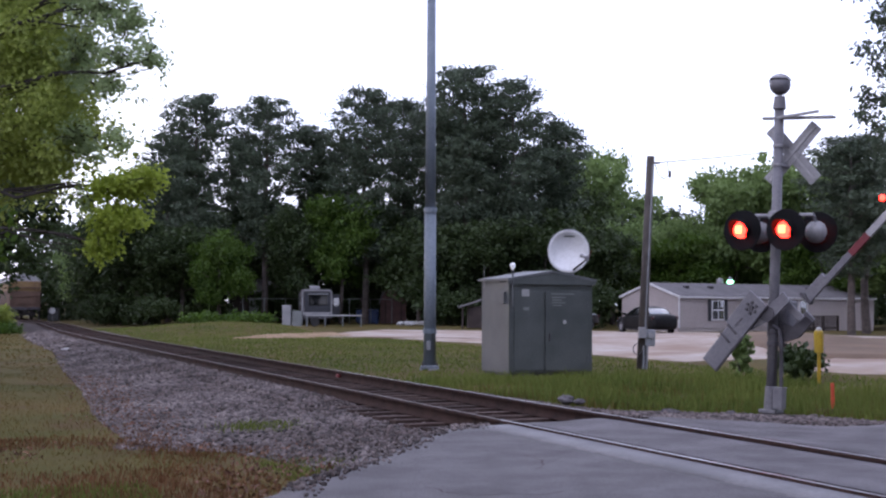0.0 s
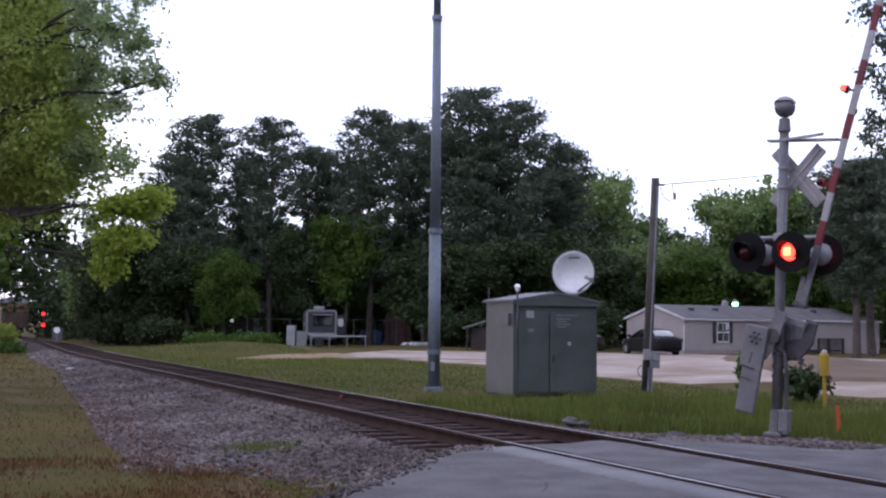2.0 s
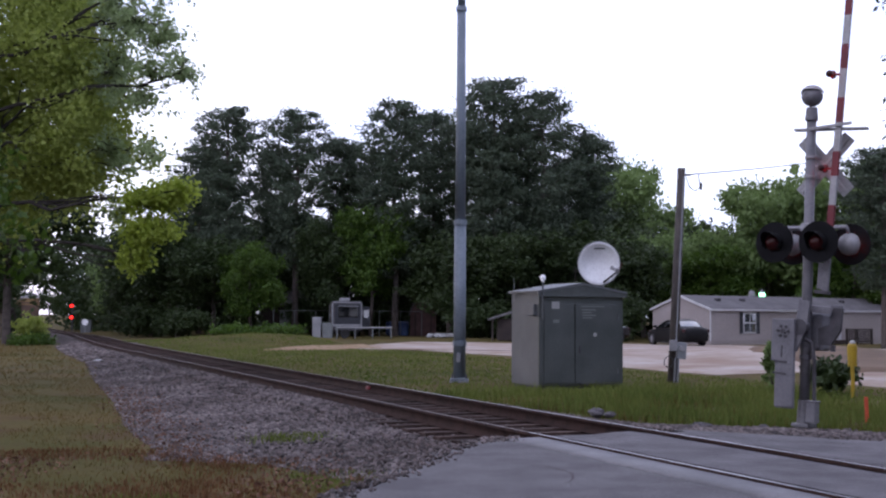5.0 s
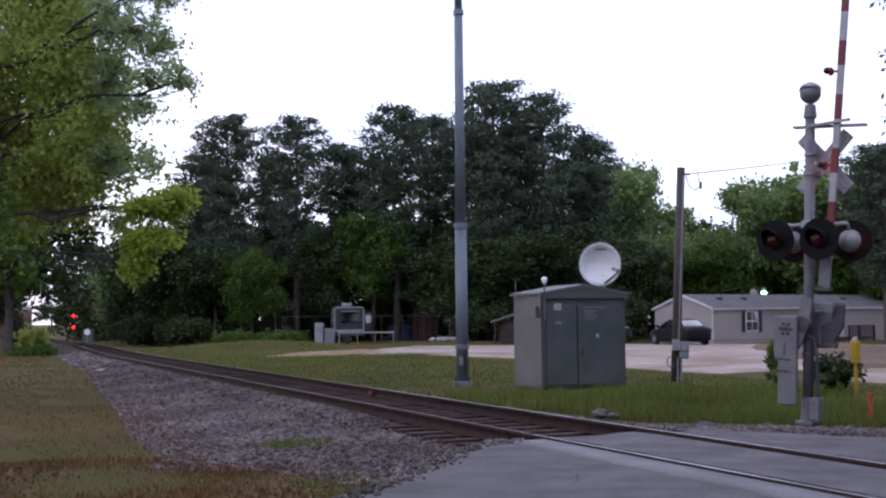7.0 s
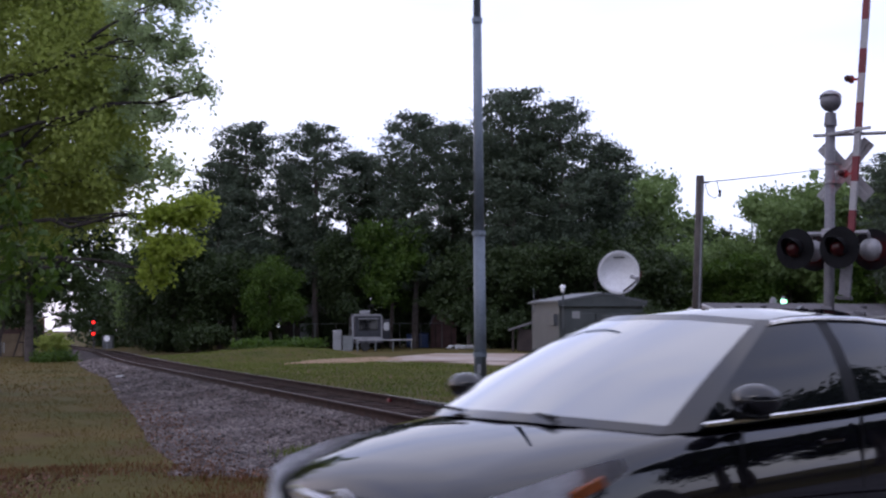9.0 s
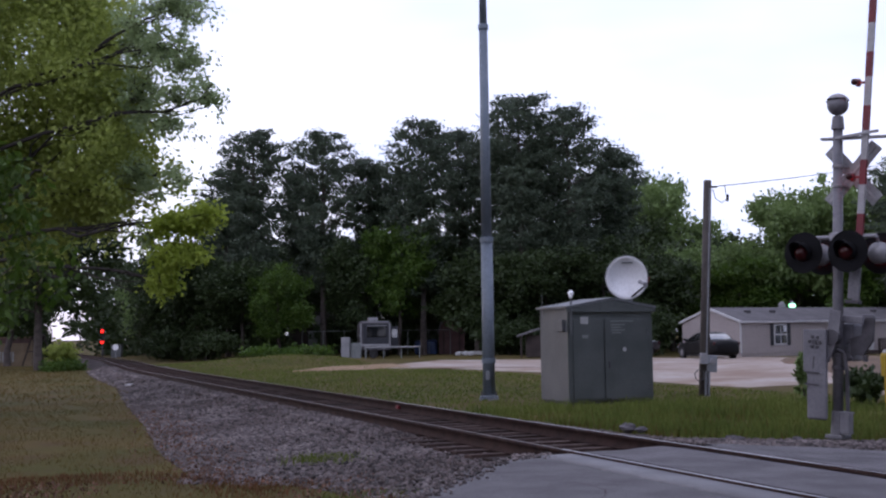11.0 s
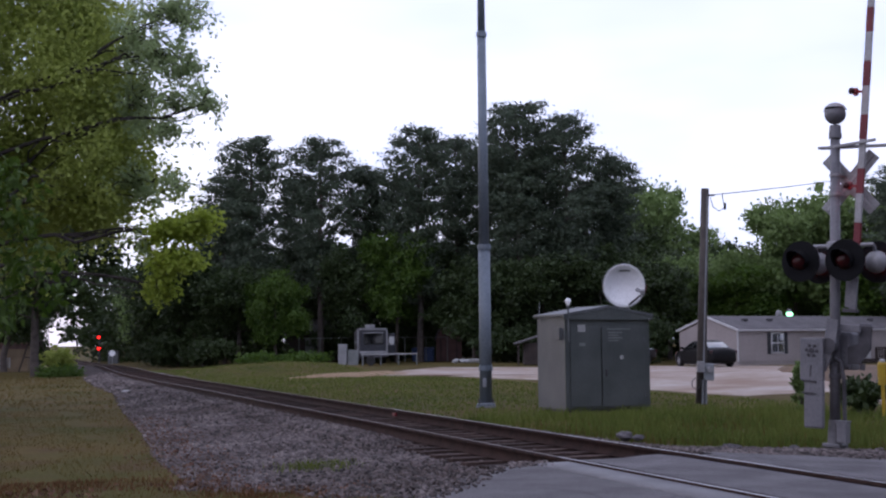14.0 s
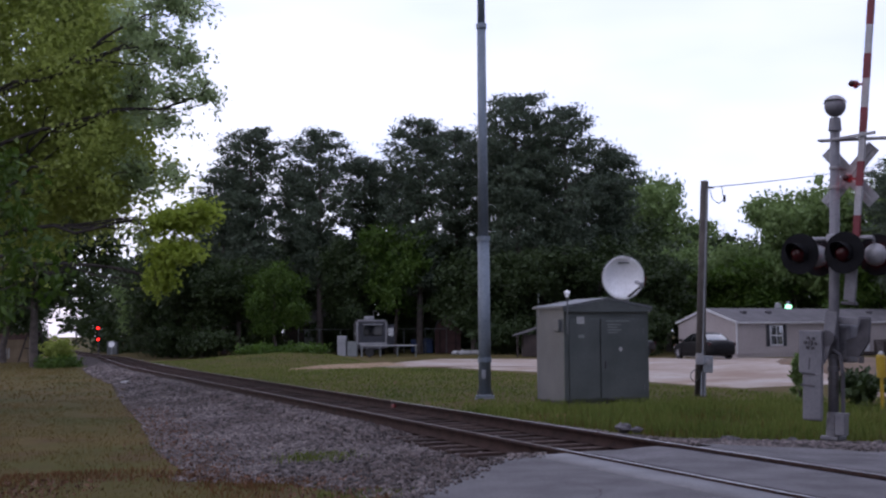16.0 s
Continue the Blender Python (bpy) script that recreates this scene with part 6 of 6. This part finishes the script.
def block_signal():
    x, y = -41.0, 130.0
    z = float(ground_z(x, y))
    t = thing("block_signal", pose(x, y, z), "railway signal post showing two red lights", "railway signal")
    part("post", rod(B(), (0, 0.1, -0.3), (0, 0.1, 3.4), 0.09, 0.08, 10), "dark_steel", t)
    for h in (2.16, 0.91):
        hd = part("signal_head", rod(B(), (0, -0.1, h - z), (0, 0.05, h - z), 0.3, 0.3, 18), "black_paint", t, "round black signal head")
        part("lens", rod(B(), (0, -0.16, h - z), (0, -0.12, h - z), 0.17, 0.17, 16), "signal_red", hd, "glowing red lens")
        part("hood", rod(B(), (0, -0.4, h - z + 0.2), (0, -0.1, h - z + 0.2), 0.05, 0.08, 8), "black_paint", hd)
    for i in range(6):
        part("rung", rod(B(), (-0.16, 0.25, 0.3 + 0.4 * i), (0.16, 0.25, 0.3 + 0.4 * i), 0.02, 0.02, 5), "dark_steel", t)
    c = thing("relay_case", pose(-38.4, 126.5, gz(-38.4, 126.5)), "grey metal relay case beside the line", "equipment case")
    part("case", box(B(), (0, 0.3, 0.65), (1.1, 0.6, 1.35), 0.03), "shed_metal_lit", c)
    part("lid", box(B(), (0, 0.3, 1.36), (1.2, 0.7, 0.08), 0.02), "shed_metal_lit", c)
    d = thing("disc_sign", pose(-38.0, 125.0, gz(-38, 125)), "round white disc sign on a thin post", "sign")
    part("post", rod(B(), (0, 0.05, -0.2), (0, 0.05, 1.2), 0.04, 0.04, 8), "galv", d)
    part("disc", rod(B(), (0, 0.0, 1.13), (0, -0.03, 1.13), 0.33, 0.33, 24), "dish_white", d, "plain white disc")


block_signal()


def lumps():
    rng = random.Random(6)
    for x, y, r in ((2.42, 18.3, 0.13), (3.45, 15.7, 0.15), (3.35, 15.9, 0.09), (4.45, 16.2, 0.07), (2.6, 18.1, 0.08)):
        bm = ball(B(), (0, 0, 0.25 * r), r, 1.3, 1, 0.6, 10, 7)
        for v in bm.verts:
            v.co *= rng.uniform(0.75, 1.15)
        tagged(part("asphalt_lump", bm, "asphalt_dark", None), "broken dark lump of old asphalt on the gravel", "rubble", "lumps by the crossing").matrix_basis = pose(x, y, -0.2, 0, 0, rng.uniform(0, 360))


lumps()


def scraps():
    x, y, z = ns(MID + 0.70, 21.7, -0.09)
    tagged(part("red_clip", box(B(), (0, 0, 0), (0.05, 0.16, 0.06), 0.008), "red_paint", None), "small red clip fixed to the inside of a rail", "rail clip").matrix_basis = pose(x, y, z, 0, 0, 23)
    bm = ball(B(), (0, 0, 0.06), 0.13, 1.4, 1, 0.5, 10, 7)
    for v in bm.verts:
        v.co += Vector((0.03 * math.sin(v.co.y * 40), 0.03 * math.sin(v.co.z * 60), 0.02 * math.sin(v.co.x * 50)))
    x, y, z = ns(4.9, 41.5, -0.36)
    tagged(part("paper_scrap", bm, "label_white", None), "crumpled white scrap of paper at the ballast's edge", "litter").matrix_basis = pose(x, y, z)


scraps()


# ---- the car on the road, and one like it parked ----
def loft(rings, close=True):
    """A skin over rings of equal counts."""
    bm = B()
    vs = [[bm.verts.new(p) for p in r] for r in rings]
    k = len(rings[0])
    for a, b in zip(vs, vs[1:]):
        for j in range(k if close else k - 1):
            bm.faces.new((a[j], a[(j + 1) % k], b[(j + 1) % k], b[j]))
    if close:
        bm.faces.new(vs[0][::-1]), bm.faces.new(vs[-1])
    bmesh.ops.recalc_face_normals(bm, faces=bm.faces)
    return bm


def sedan():
    t = thing("sedan_car", Matrix(), "black four-door sedan with chrome window trim", "car")
    st = [(0.93, 0.55, 0.30, 0.59, 0.65), (0.905, 0.66, 0.24, 0.655, 0.715), (0.84, 0.76, 0.21, 0.705, 0.77), (0.70, 0.84, 0.20, 0.755, 0.825), (0.42, 0.895, 0.19, 0.83, 0.895), (0.1, 0.905, 0.18, 0.89, 0.95),
          (-0.2, 0.91, 0.18, 0.925, 0.985), (-0.8, 0.912, 0.18, 0.94, 1.0), (-1.6, 0.912, 0.18, 0.96, 1.0), (-2.4, 0.908, 0.18, 0.985, 1.02), (-2.9, 0.895, 0.19, 1.02, 1.05), (-3.3, 0.87, 0.22, 1.02, 1.075), (-3.65, 0.80, 0.26, 0.97, 1.06), (-3.83, 0.70, 0.32, 0.86, 0.97), (-3.88, 0.60, 0.38, 0.78, 0.86)]
    rings = []
    for x, w, zb, zs, zc in st:
        h = [(0.0, zb), (w * 0.86, zb), (w * 0.965, zb + 0.06), (w, zb + 0.2), (w, (zb + zs) / 2 + 0.06), (w * 0.985, zs - 0.10), (w * 0.955, zs - 0.03), (w * 0.90, zs), (w * 0.55, zs + 0.72 * (zc - zs)), (w * 0.2, zc)]
        rings.append([(x, y, z) for y, z in h] + [(x, -y, z) for y, z in h[:0:-1]])
    part("body", loft(rings), "car_paint", t, "glossy black body", True)
    belt = [(0.08, 0, 0.965), (0.05, 0.35, 0.96), (-0.16, 0.79, 0.93), (-0.34, 0.845, 0.935), (-1.1, 0.868, 0.955), (-1.52, 0.872, 0.968), (-1.64, 0.872, 0.972), (-2.1, 0.865, 0.99), (-2.6, 0.84, 1.02), (-2.95, 0.78, 1.05), (-3.12, 0.62, 1.062), (-3.22, 0.32, 1.068), (-3.24, 0, 1.07)]
    roof = [(-1.08, 0, 1.465), (-1.09, 0.28, 1.46), (-1.21, 0.556, 1.432), (-1.28, 0.585, 1.43), (-1.42, 0.60, 1.448), (-1.62, 0.605, 1.455), (-1.72, 0.605, 1.455), (-2.05, 0.60, 1.448), (-2.36, 0.585, 1.425), (-2.56, 0.56, 1.395), (-2.62, 0.48, 1.395), (-2.66, 0.25, 1.405), (-2.67, 0, 1.41)]
    levels = (0.0, 0.06, 0.35, 0.65, 0.93, 1.0)

    def at(i, k):
        a, b = Vector(belt[i]), Vector(roof[i])
        p = a + (b - a) * k
        out = Vector((p.x + 1.75, p.y * 1.6, 0)).normalized()
        return p + out * 0.035 * math.sin(math.pi * k) + Vector((0, 0, 0.02 * math.sin(math.pi * k)))

    n = len(belt)

    def skin(cols, lo, hi, sides=(1, -1)):
        bm = B()
        for s in sides:
            for i in cols:
                for a, b in zip(levels[lo:hi], levels[lo + 1:hi + 1]):
                    q = [at(i, a), at(i + 1, a), at(i + 1, b), at(i, b)]
                    q = [Vector((p.x, p.y * s, p.z)) for p in q]
                    bm.faces.new([bm.verts.new(p) for p in (q if s > 0 else q[::-1])])
        bmesh.ops.remove_doubles(bm, verts=bm.verts, dist=0.0005)
        bmesh.ops.recalc_face_normals(bm, faces=bm.faces)
        return bm

    glass = {"windshield": (0, 1), "side_window": (3, 4, 6, 7), "rear_window": (10, 11)}
    part("windshield", skin(glass["windshield"], 1, 4), "car_glass", t, "dark reflecting windshield", True)
    part("rear_window", skin(glass["rear_window"], 1, 4), "car_glass", t, "dark rear window", True)
    for cols in ((3, 4), (6, 7)):
        for s in (1, -1):
            part("side_window", skin(cols, 1, 4, (s,)), "car_tint", t, "tinted side window", True)
    for s in (1, -1):
        part("front_pillar", skin((2,), 0, 5, (s,)), "car_paint", t, "", True)
        part("rear_pillar", skin((8, 9), 0, 5, (s,)), "car_paint", t, "", True)
        part("door_pillar", skin((5,), 0, 5, (s,)), "plastic", t, "black centre pillar", True)
    for cols, sides in (((0, 1), (1, -1)), ((10, 11), (1, -1)), ((3, 4), (1,)), ((3, 4), (-1,)), ((6, 7), (1,)), ((6, 7), (-1,))):
        part("belt_panel", skin(cols, 0, 1, sides), "car_paint", t, "", True)
        part("header", skin(cols, 4, 5, sides), "car_paint", t, "", True)
    bm = B()
    edge = [bm.verts.new(at(i, 1.0)) for i in range(n)] + [bm.verts.new((at(i, 1.0).x, -at(i, 1.0).y, at(i, 1.0).z)) for i in range(n - 2, 0, -1)]
    inner = [bm.verts.new((v.co.x * 0.6 - 1.75 * 0.4, v.co.y * 0.6, 1.492)) for v in edge]
    for j in range(len(edge)):
        k = (j + 1) % len(edge)
        bm.faces.new((edge[j], edge[k], inner[k], inner[j]))
    c = bm.verts.new((-1.75, 0, 1.50))
    for j in range(len(edge)):
        bm.faces.new((inner[j], inner[(j + 1) % len(edge)], c))
    part("roof", bm, "car_paint", t, "black roof panel", True)
    for s in (1, -1):
        for k, r, cols in ((0.045, 0.014, range(3, 10)), (0.955, 0.013, range(3, 10))):
            pts = [(p.x, (p.y + 0.012) * s, p.z) for p in (at(i, k) for i in cols)]
            part("window_trim", path_rod(B(), pts, r, r, 6), "chrome", t, "chrome window trim")
        mr = part("wing_mirror", ball(B(), (-0.58, s * 0.985, 1.07), 0.11, 0.85, 1.1, 0.68, 16, 10), "car_paint", t, "black wing mirror", True)
        part("mirror_foot", box(B(), (-0.68, s * 0.89, 1.0), (0.12, 0.14, 0.05), 0.015), "plastic", mr)
        hl = [(0.935, 0.45, 0.52, 0.655, 0.58), (0.905, 0.64, 0.62, 0.70, 0.60), (0.84, 0.75, 0.735, 0.745, 0.61), (0.70, 0.835, 0.815, 0.785, 0.635), (0.42, 0.893, 0.865, 0.840, 0.72), (0.20, 0.90, 0.885, 0.868, 0.82)]
        hl = [(x + 0.022, y0 + 0.03, y1 + 0.022, z1, z0) for x, y0, y1, z1, z0 in hl]
        bm = B()
        lo = [bm.verts.new((x, s * y0, z0)) for x, y0, y1, z1, z0 in hl]
        hi = [bm.verts.new((x - 0.004, s * (0.965 * y1 + 0.012), z1 - 0.004)) for x, y0, y1, z1, z0 in hl]
        for j in range(len(hl) - 1):
            bm.faces.new((lo[j], lo[j + 1], hi[j + 1], hi[j]))
        bmesh.ops.solidify(bm, geom=bm.faces[:], thickness=0.03)
        h = part("headlight", bm, "lamp_glass", t, "clear swept-back headlight", True)
        part("turn_lamp", box(B(), (0.44, s * 0.915, 0.76), (0.17, 0.025, 0.05), 0.008, pose(0, 0, 0, 0, 20, -s * 12)), "amber", h, "amber corner lamp")
        part("fog_lamp", box(B(), (0.865, s * 0.70, 0.36), (0.05, 0.12, 0.07), 0.02, pose(0, 0, 0, 0, 0, s * -30)), "silver", t)
        part("tail_light", box(B(), (-3.70, s * 0.70, 0.86), (0.14, 0.26, 0.16), 0.03, pose(0, 0, 0, 0, 0, s * 25)), "red_lens", t)
        for x in (-1.55, -2.45):
            part("door_handle", box(B(), (x + 0.25, s * 0.915, 0.84), (0.19, 0.025, 0.028), 0.01), "car_paint", t)
        for x, z0, z1 in ((-0.58, 0.3, 0.93), (-1.58, 0.3, 0.94), (-2.55, 0.55, 0.98)):
            part("door_gap", box(B(), (x, s * 0.905, (z0 + z1) / 2), (0.007, 0.016, z1 - z0)), "plastic", t)
        part("sill", box(B(), (-1.4, s * 0.86, 0.2), (2.0, 0.1, 0.09), 0.02), "plastic", t)
    # face of the car
    for z0, z1, x0, name, mat, wid in ((0.59, 0.69, 0.0, "grille", "plastic", 0.48), (0.26, 0.55, 0.005, "lower_grille", "plastic", 0.66)):
        bm = B()
        pts = [(0.95 - 0.16 * (y / 0.72) ** 2 + x0, y) for y in np.linspace(-wid, wid, 13)]
        lo = [bm.verts.new((x, y, z0)) for x, y in pts]
        hi = [bm.verts.new((x - 0.012, y, z1)) for x, y in pts]
        for j in range(12):
            bm.faces.new((lo[j], lo[j + 1], hi[j + 1], hi[j]))
        bmesh.ops.solidify(bm, geom=bm.faces[:], thickness=0.05)
        part(name, bm, mat, t, "black grille")
    part("grille_bar", path_rod(B(), [(0.972 - 0.16 * (y / 0.72) ** 2, y, 0.655 + 0.03 * abs(y)) for y in np.linspace(-0.5, 0.5, 11)], 0.017, 0.017, 6), "chrome", t, "chrome grille bar")
    part("emblem", path_rod(B(), [(0.985, 0.085 * math.cos(a), 0.655 + 0.058 * math.sin(a)) for a in np.linspace(0, 6.284, 21)], 0.011, 0.011, 6), "chrome", t, "plain chrome oval badge")
    part("emblem_bar", box(B(), (0.985, 0, 0.655), (0.012, 0.05, 0.09), 0.004), "chrome", t)
    part("lip", box(B(), (0.90, 0, 0.235), (0.12, 1.25, 0.05), 0.02), "plastic", t)
    for y0 in (-0.30, 0.34):
        part("wiper", path_rod(B(), [(0.03, y0, 0.99), (-0.04, y0 - 0.3, 1.0), (-0.09, y0 - 0.52, 1.0)], 0.009, 0.007, 5), "plastic", t)
    part("aerial_fin", prism(B(), [(-2.5, 1.44), (-2.32, 1.46), (-2.46, 1.52)], -0.015, 0.015), "car_paint", t)
    wheels = []
    for x in (0.0, -2.775):
        for s in (1, -1):
            part("wheel_arch", rod(B(), (x, s * 0.84, 0.35), (x, s * 0.9165, 0.35), 0.375, 0.37, 30), "plastic", t, "dark wheel opening")
            w = part("wheel", rod(B(), (0, -0.10, 0), (0, 0.10, 0), 0.335, 0.335, 32), "tyre", t, "black tyre on an alloy rim")
            w.matrix_basis = pose(x, s * 0.835, 0.335)
            part("rim", rod(B(), (0, s * 0.085, 0), (0, s * 0.106, 0), 0.225, 0.215, 28), "dark_steel", w)
            for j in range(7):
                a = j * 2 * math.pi / 7
                part("spoke", box(B(), (0.11 * math.cos(a), s * 0.112, 0.11 * math.sin(a)), (0.2, 0.014, 0.042), 0.005, pose(0, 0, 0, 0, -math.degrees(a), 0)), "silver", w)
            part("hub", rod(B(), (0, s * 0.10, 0), (0, s * 0.125, 0), 0.045, 0.04, 14), "silver", w)
            wheels.append((w, x, s * 0.835))
    return t, wheels


CAR, WHEELS = sedan()
parked = copy_thing(CAR, pose(13.15, 68.6, gz(13.2, 68.6) + 0.03, 0, 0, 105))
tagged(parked, "dark parked sedan beside the mobile home", "car")
for c in parked.children_recursive:
    if c.type == "MESH" and c.data.materials[0] == M["car_paint"]:
        c.material_slots[0].link = "OBJECT"
        c.material_slots[0].material = M["plastic"]
parked_b = copy_thing(CAR, pose(8.6, 74.0, gz(8.6, 74) + 0.03, 0, 0, 215))
tagged(parked_b, "dark car parked in the drive behind the cabin", "car")


# ---- the departing train ----
def freight_car(label):
    t = thing("freight_car", Matrix(), label, "freight car", "cars of the departing train")
    L = 15.0
    part("body", box(B(), (0, L / 2, 2.0), (2.95, L, 1.7), 0.04), "train_rust", t, "rusty brown body")
    part("upper_body", box(B(), (0, L / 2, 3.35), (2.98, L - 0.02, 1.0), 0.04), "train_yellow", t, "faded yellow upper band")
    part("roof", prism(B(), [(-1.45, 3.86), (1.45, 3.86), (1.2, 4.35), (0.5, 4.6), (-0.5, 4.6), (-1.2, 4.35)], 0.1, L - 0.1), "train_grey", t, "pale grey roof hatches")
    part("end_sill", box(B(), (0, -0.08, 1.1), (2.9, 0.2, 0.25), 0.02), "dark_steel", t)
    for x in (-1.3, 1.3):
        part("ladder_rail", box(B(), (x, -0.1, 2.5), (0.05, 0.05, 2.7)), "train_rust", t)
        part("ladder_rail", box(B(), (x * 0.7, -0.1, 2.5), (0.05, 0.05, 2.7)), "train_rust", t)
        for i in range(7):
            part("rung", box(B(), (x * 0.85, -0.1, 1.3 + 0.38 * i), (0.4, 0.03, 0.03)), "train_rust", t)
    for i in range(3):
        part("end_rib", box(B(), (0, -0.04, 1.6 + 0.8 * i), (2.8, 0.1, 0.12)), "train_rust", t)
    part("coupler", box(B(), (0, -0.35, 0.85), (0.28, 0.7, 0.3), 0.03), "dark_steel", t)
    part("rear_lamp", rod(B(), (0.2, -0.5, 1.15), (0.2, -0.6, 1.15), 0.09, 0.09, 12), "red_lens", t, "unlit red end-of-train lamp")
    part("under_frame", box(B(), (0, L / 2, 1.0), (1.2, L - 0.4, 0.3)), "dark_steel", t)
    for y in (2.0, L - 2.0):
        part("bogie_frame", box(B(), (0, y, 0.55), (2.2, 2.4, 0.35), 0.05), "dark_steel", t)
        for dy in (-0.85, 0.85):
            for x in (-0.75, 0.75):
                part("wheel", rod(B(), (x - 0.07, y + dy, 0.46), (x + 0.07, y + dy, 0.46), 0.46, 0.46, 22), "dark_steel", t)
    return t


TRAIN = [freight_car("rusty brown and yellow freight car at the train's end")]
for i in range(2):
    TRAIN.append(copy_thing(TRAIN[0], Matrix()))
    tagged(TRAIN[-1], "rusty brown and yellow freight car")


# ---- trees behind the viewer, seen only in reflections ----
for i, (x, y, h, w) in enumerate(((-9, -9, 14, 1.2), (1, -11, 15, 1.3), (10, -8, 14, 1.2), (-12, -16, 11, 1.1), (-4, -20, 12.5, 1.2), (5, -18, 11.5, 1.1), (13, -15, 12, 1.2), (20, -6, 11, 1.1), (-20, -8, 12, 1.2), (-24, 4, 12, 1.2), (24, 6, 11, 1.0), (0, -30, 15, 1.4), (16, -27, 15, 1.4), (-18, -26, 15, 1.4))):
    tree("broadleaf", i, x, y, h, w, i * 47, "leaf_dark_shaded", GREEN, "trees behind the road")


# woods beyond the road to the side, which shade the passing car's flank
for i, (x, y, h, w) in enumerate(((28, 18, 11, 1.2), (33, 26, 13, 1.3), (39, 34, 13, 1.3), (46, 42, 14, 1.4), (23, 10, 11, 1.1), (35, 14, 13, 1.3), (43, 24, 14, 1.4), (52, 34, 15, 1.5), (29, 7, 12, 1.2), (55, 52, 15, 1.5))):
    tree("broadleaf", i + 1, x, y, h, w, i * 53, "leaf_dark_shaded", GREEN, "trees beside the road")


# ---- what moves ----
def motions():
    up = [(0.0, 47.5), (0.5, 53), (1.0, 61), (1.5, 68.5), (2.0, 76.5), (2.5, 83.2), (3.0, 86.0), (3.5, 86.4), (4.0, 86.4), (4.5, 86.4), (6.0, 86.4), (10.0, 86.4), (16.0, 86.4)]
    walk(GATE, [(t, pose(0, 0, 1.36, 0, 90 - a, 0)) for t, a in up])
    # flashing: each lens turns its lit face out and in again
    first = [(0.0, 1), (0.60, 0), (1.15, 1), (1.83, 0)]
    second = [(0.0, 1), (0.10, 0), (0.55, 1), (1.25, 0), (1.75, 1), (2.56, 0)]
    for i, (drum, x, y, z) in enumerate(LAMPS):
        rows, now = [], 1
        for t, lit in (first if i % 2 == 0 else second):
            a0, a1 = (0 if now else 180), (0 if lit else 180)
            if t == 0.0:
                rows.append((0.0, a1))
            else:
                rows += [(t - 0.067, a0), (t - 0.034, a0)] + [(t + 0.0334 * j, a0 + (a1 - a0) * j / 3) for j in range(4)] + [(t + 0.134, a1), (t + 0.2, a1)]
            now = lit
        rows += [(t, 0 if now else 180) for t in (2.7, 2.9, 3.2, 4.0, 6.0, 10.0, 16.0)]
        walk(drum, [(t, pose(x, y, z, 0, 0, a)) for t, a in rows])
    # the sedan rolls by at an even pace
    dx, dy = -0.640, -0.7685

    def gone(t):
        return 4.6 * (t - 8.4) if t < 8.5 else 0.46 + 4.75 * (t - 8.5)

    base = math.atan2(dy, dx)

    def swing(t):
        return math.radians(float(np.interp(t, [6.8, 7.5, 8.0, 8.5, 9.0, 9.3, 10.6, 11.4, 16.0], [0, -2, -4, -7, -9.5, -10.5, -3, 0, 0])))

    rows, x, y = [], 0.0, 0.0
    for t in np.arange(0, 16.01, 0.2):
        t = float(t)
        a = base + swing(t)
        if t < 9.3:
            # the far front corner keeps to a straight line; the car turns about it
            cx, cy = 1.99 + dx * gone(t) + 0.9 * dx + 0.5 * dy, 7.98 + dy * gone(t) + 0.9 * dy - 0.5 * dx
            x, y = cx - 0.9 * math.cos(a) - 0.5 * math.sin(a), cy - 0.9 * math.sin(a) + 0.5 * math.cos(a)
        else:
            x, y = x + 0.95 * math.cos(a), y + 0.95 * math.sin(a)
        rows.append((t, pose(x, y, float(road_z(x * NX + y * NY)), 0, 0, math.degrees(a))))
    walk(CAR, rows)
    for w, x, y in WHEELS:
        walk(w, [(float(t), pose(x, y, 0.335, 0, math.degrees((gone(t) + 40) / 0.335), 0)) for t in np.append(np.arange(0, 16.0, 0.0667), 16.0)])
    # the train draws away up the line
    for i, car in enumerate(TRAIN):
        rows = []
        for t in np.arange(0, 16.01, 1.0):
            s = 125.0 + 9.4 * t + i * 16.2
            x, y, z = ns(MID, s)
            x2, y2, z2 = ns(MID, s + 15)
            rows.append((float(t), pose(x, y, z, 0, 0, math.degrees(math.atan2(-(x2 - x), y2 - y)))))
        walk(car, rows)


motions()
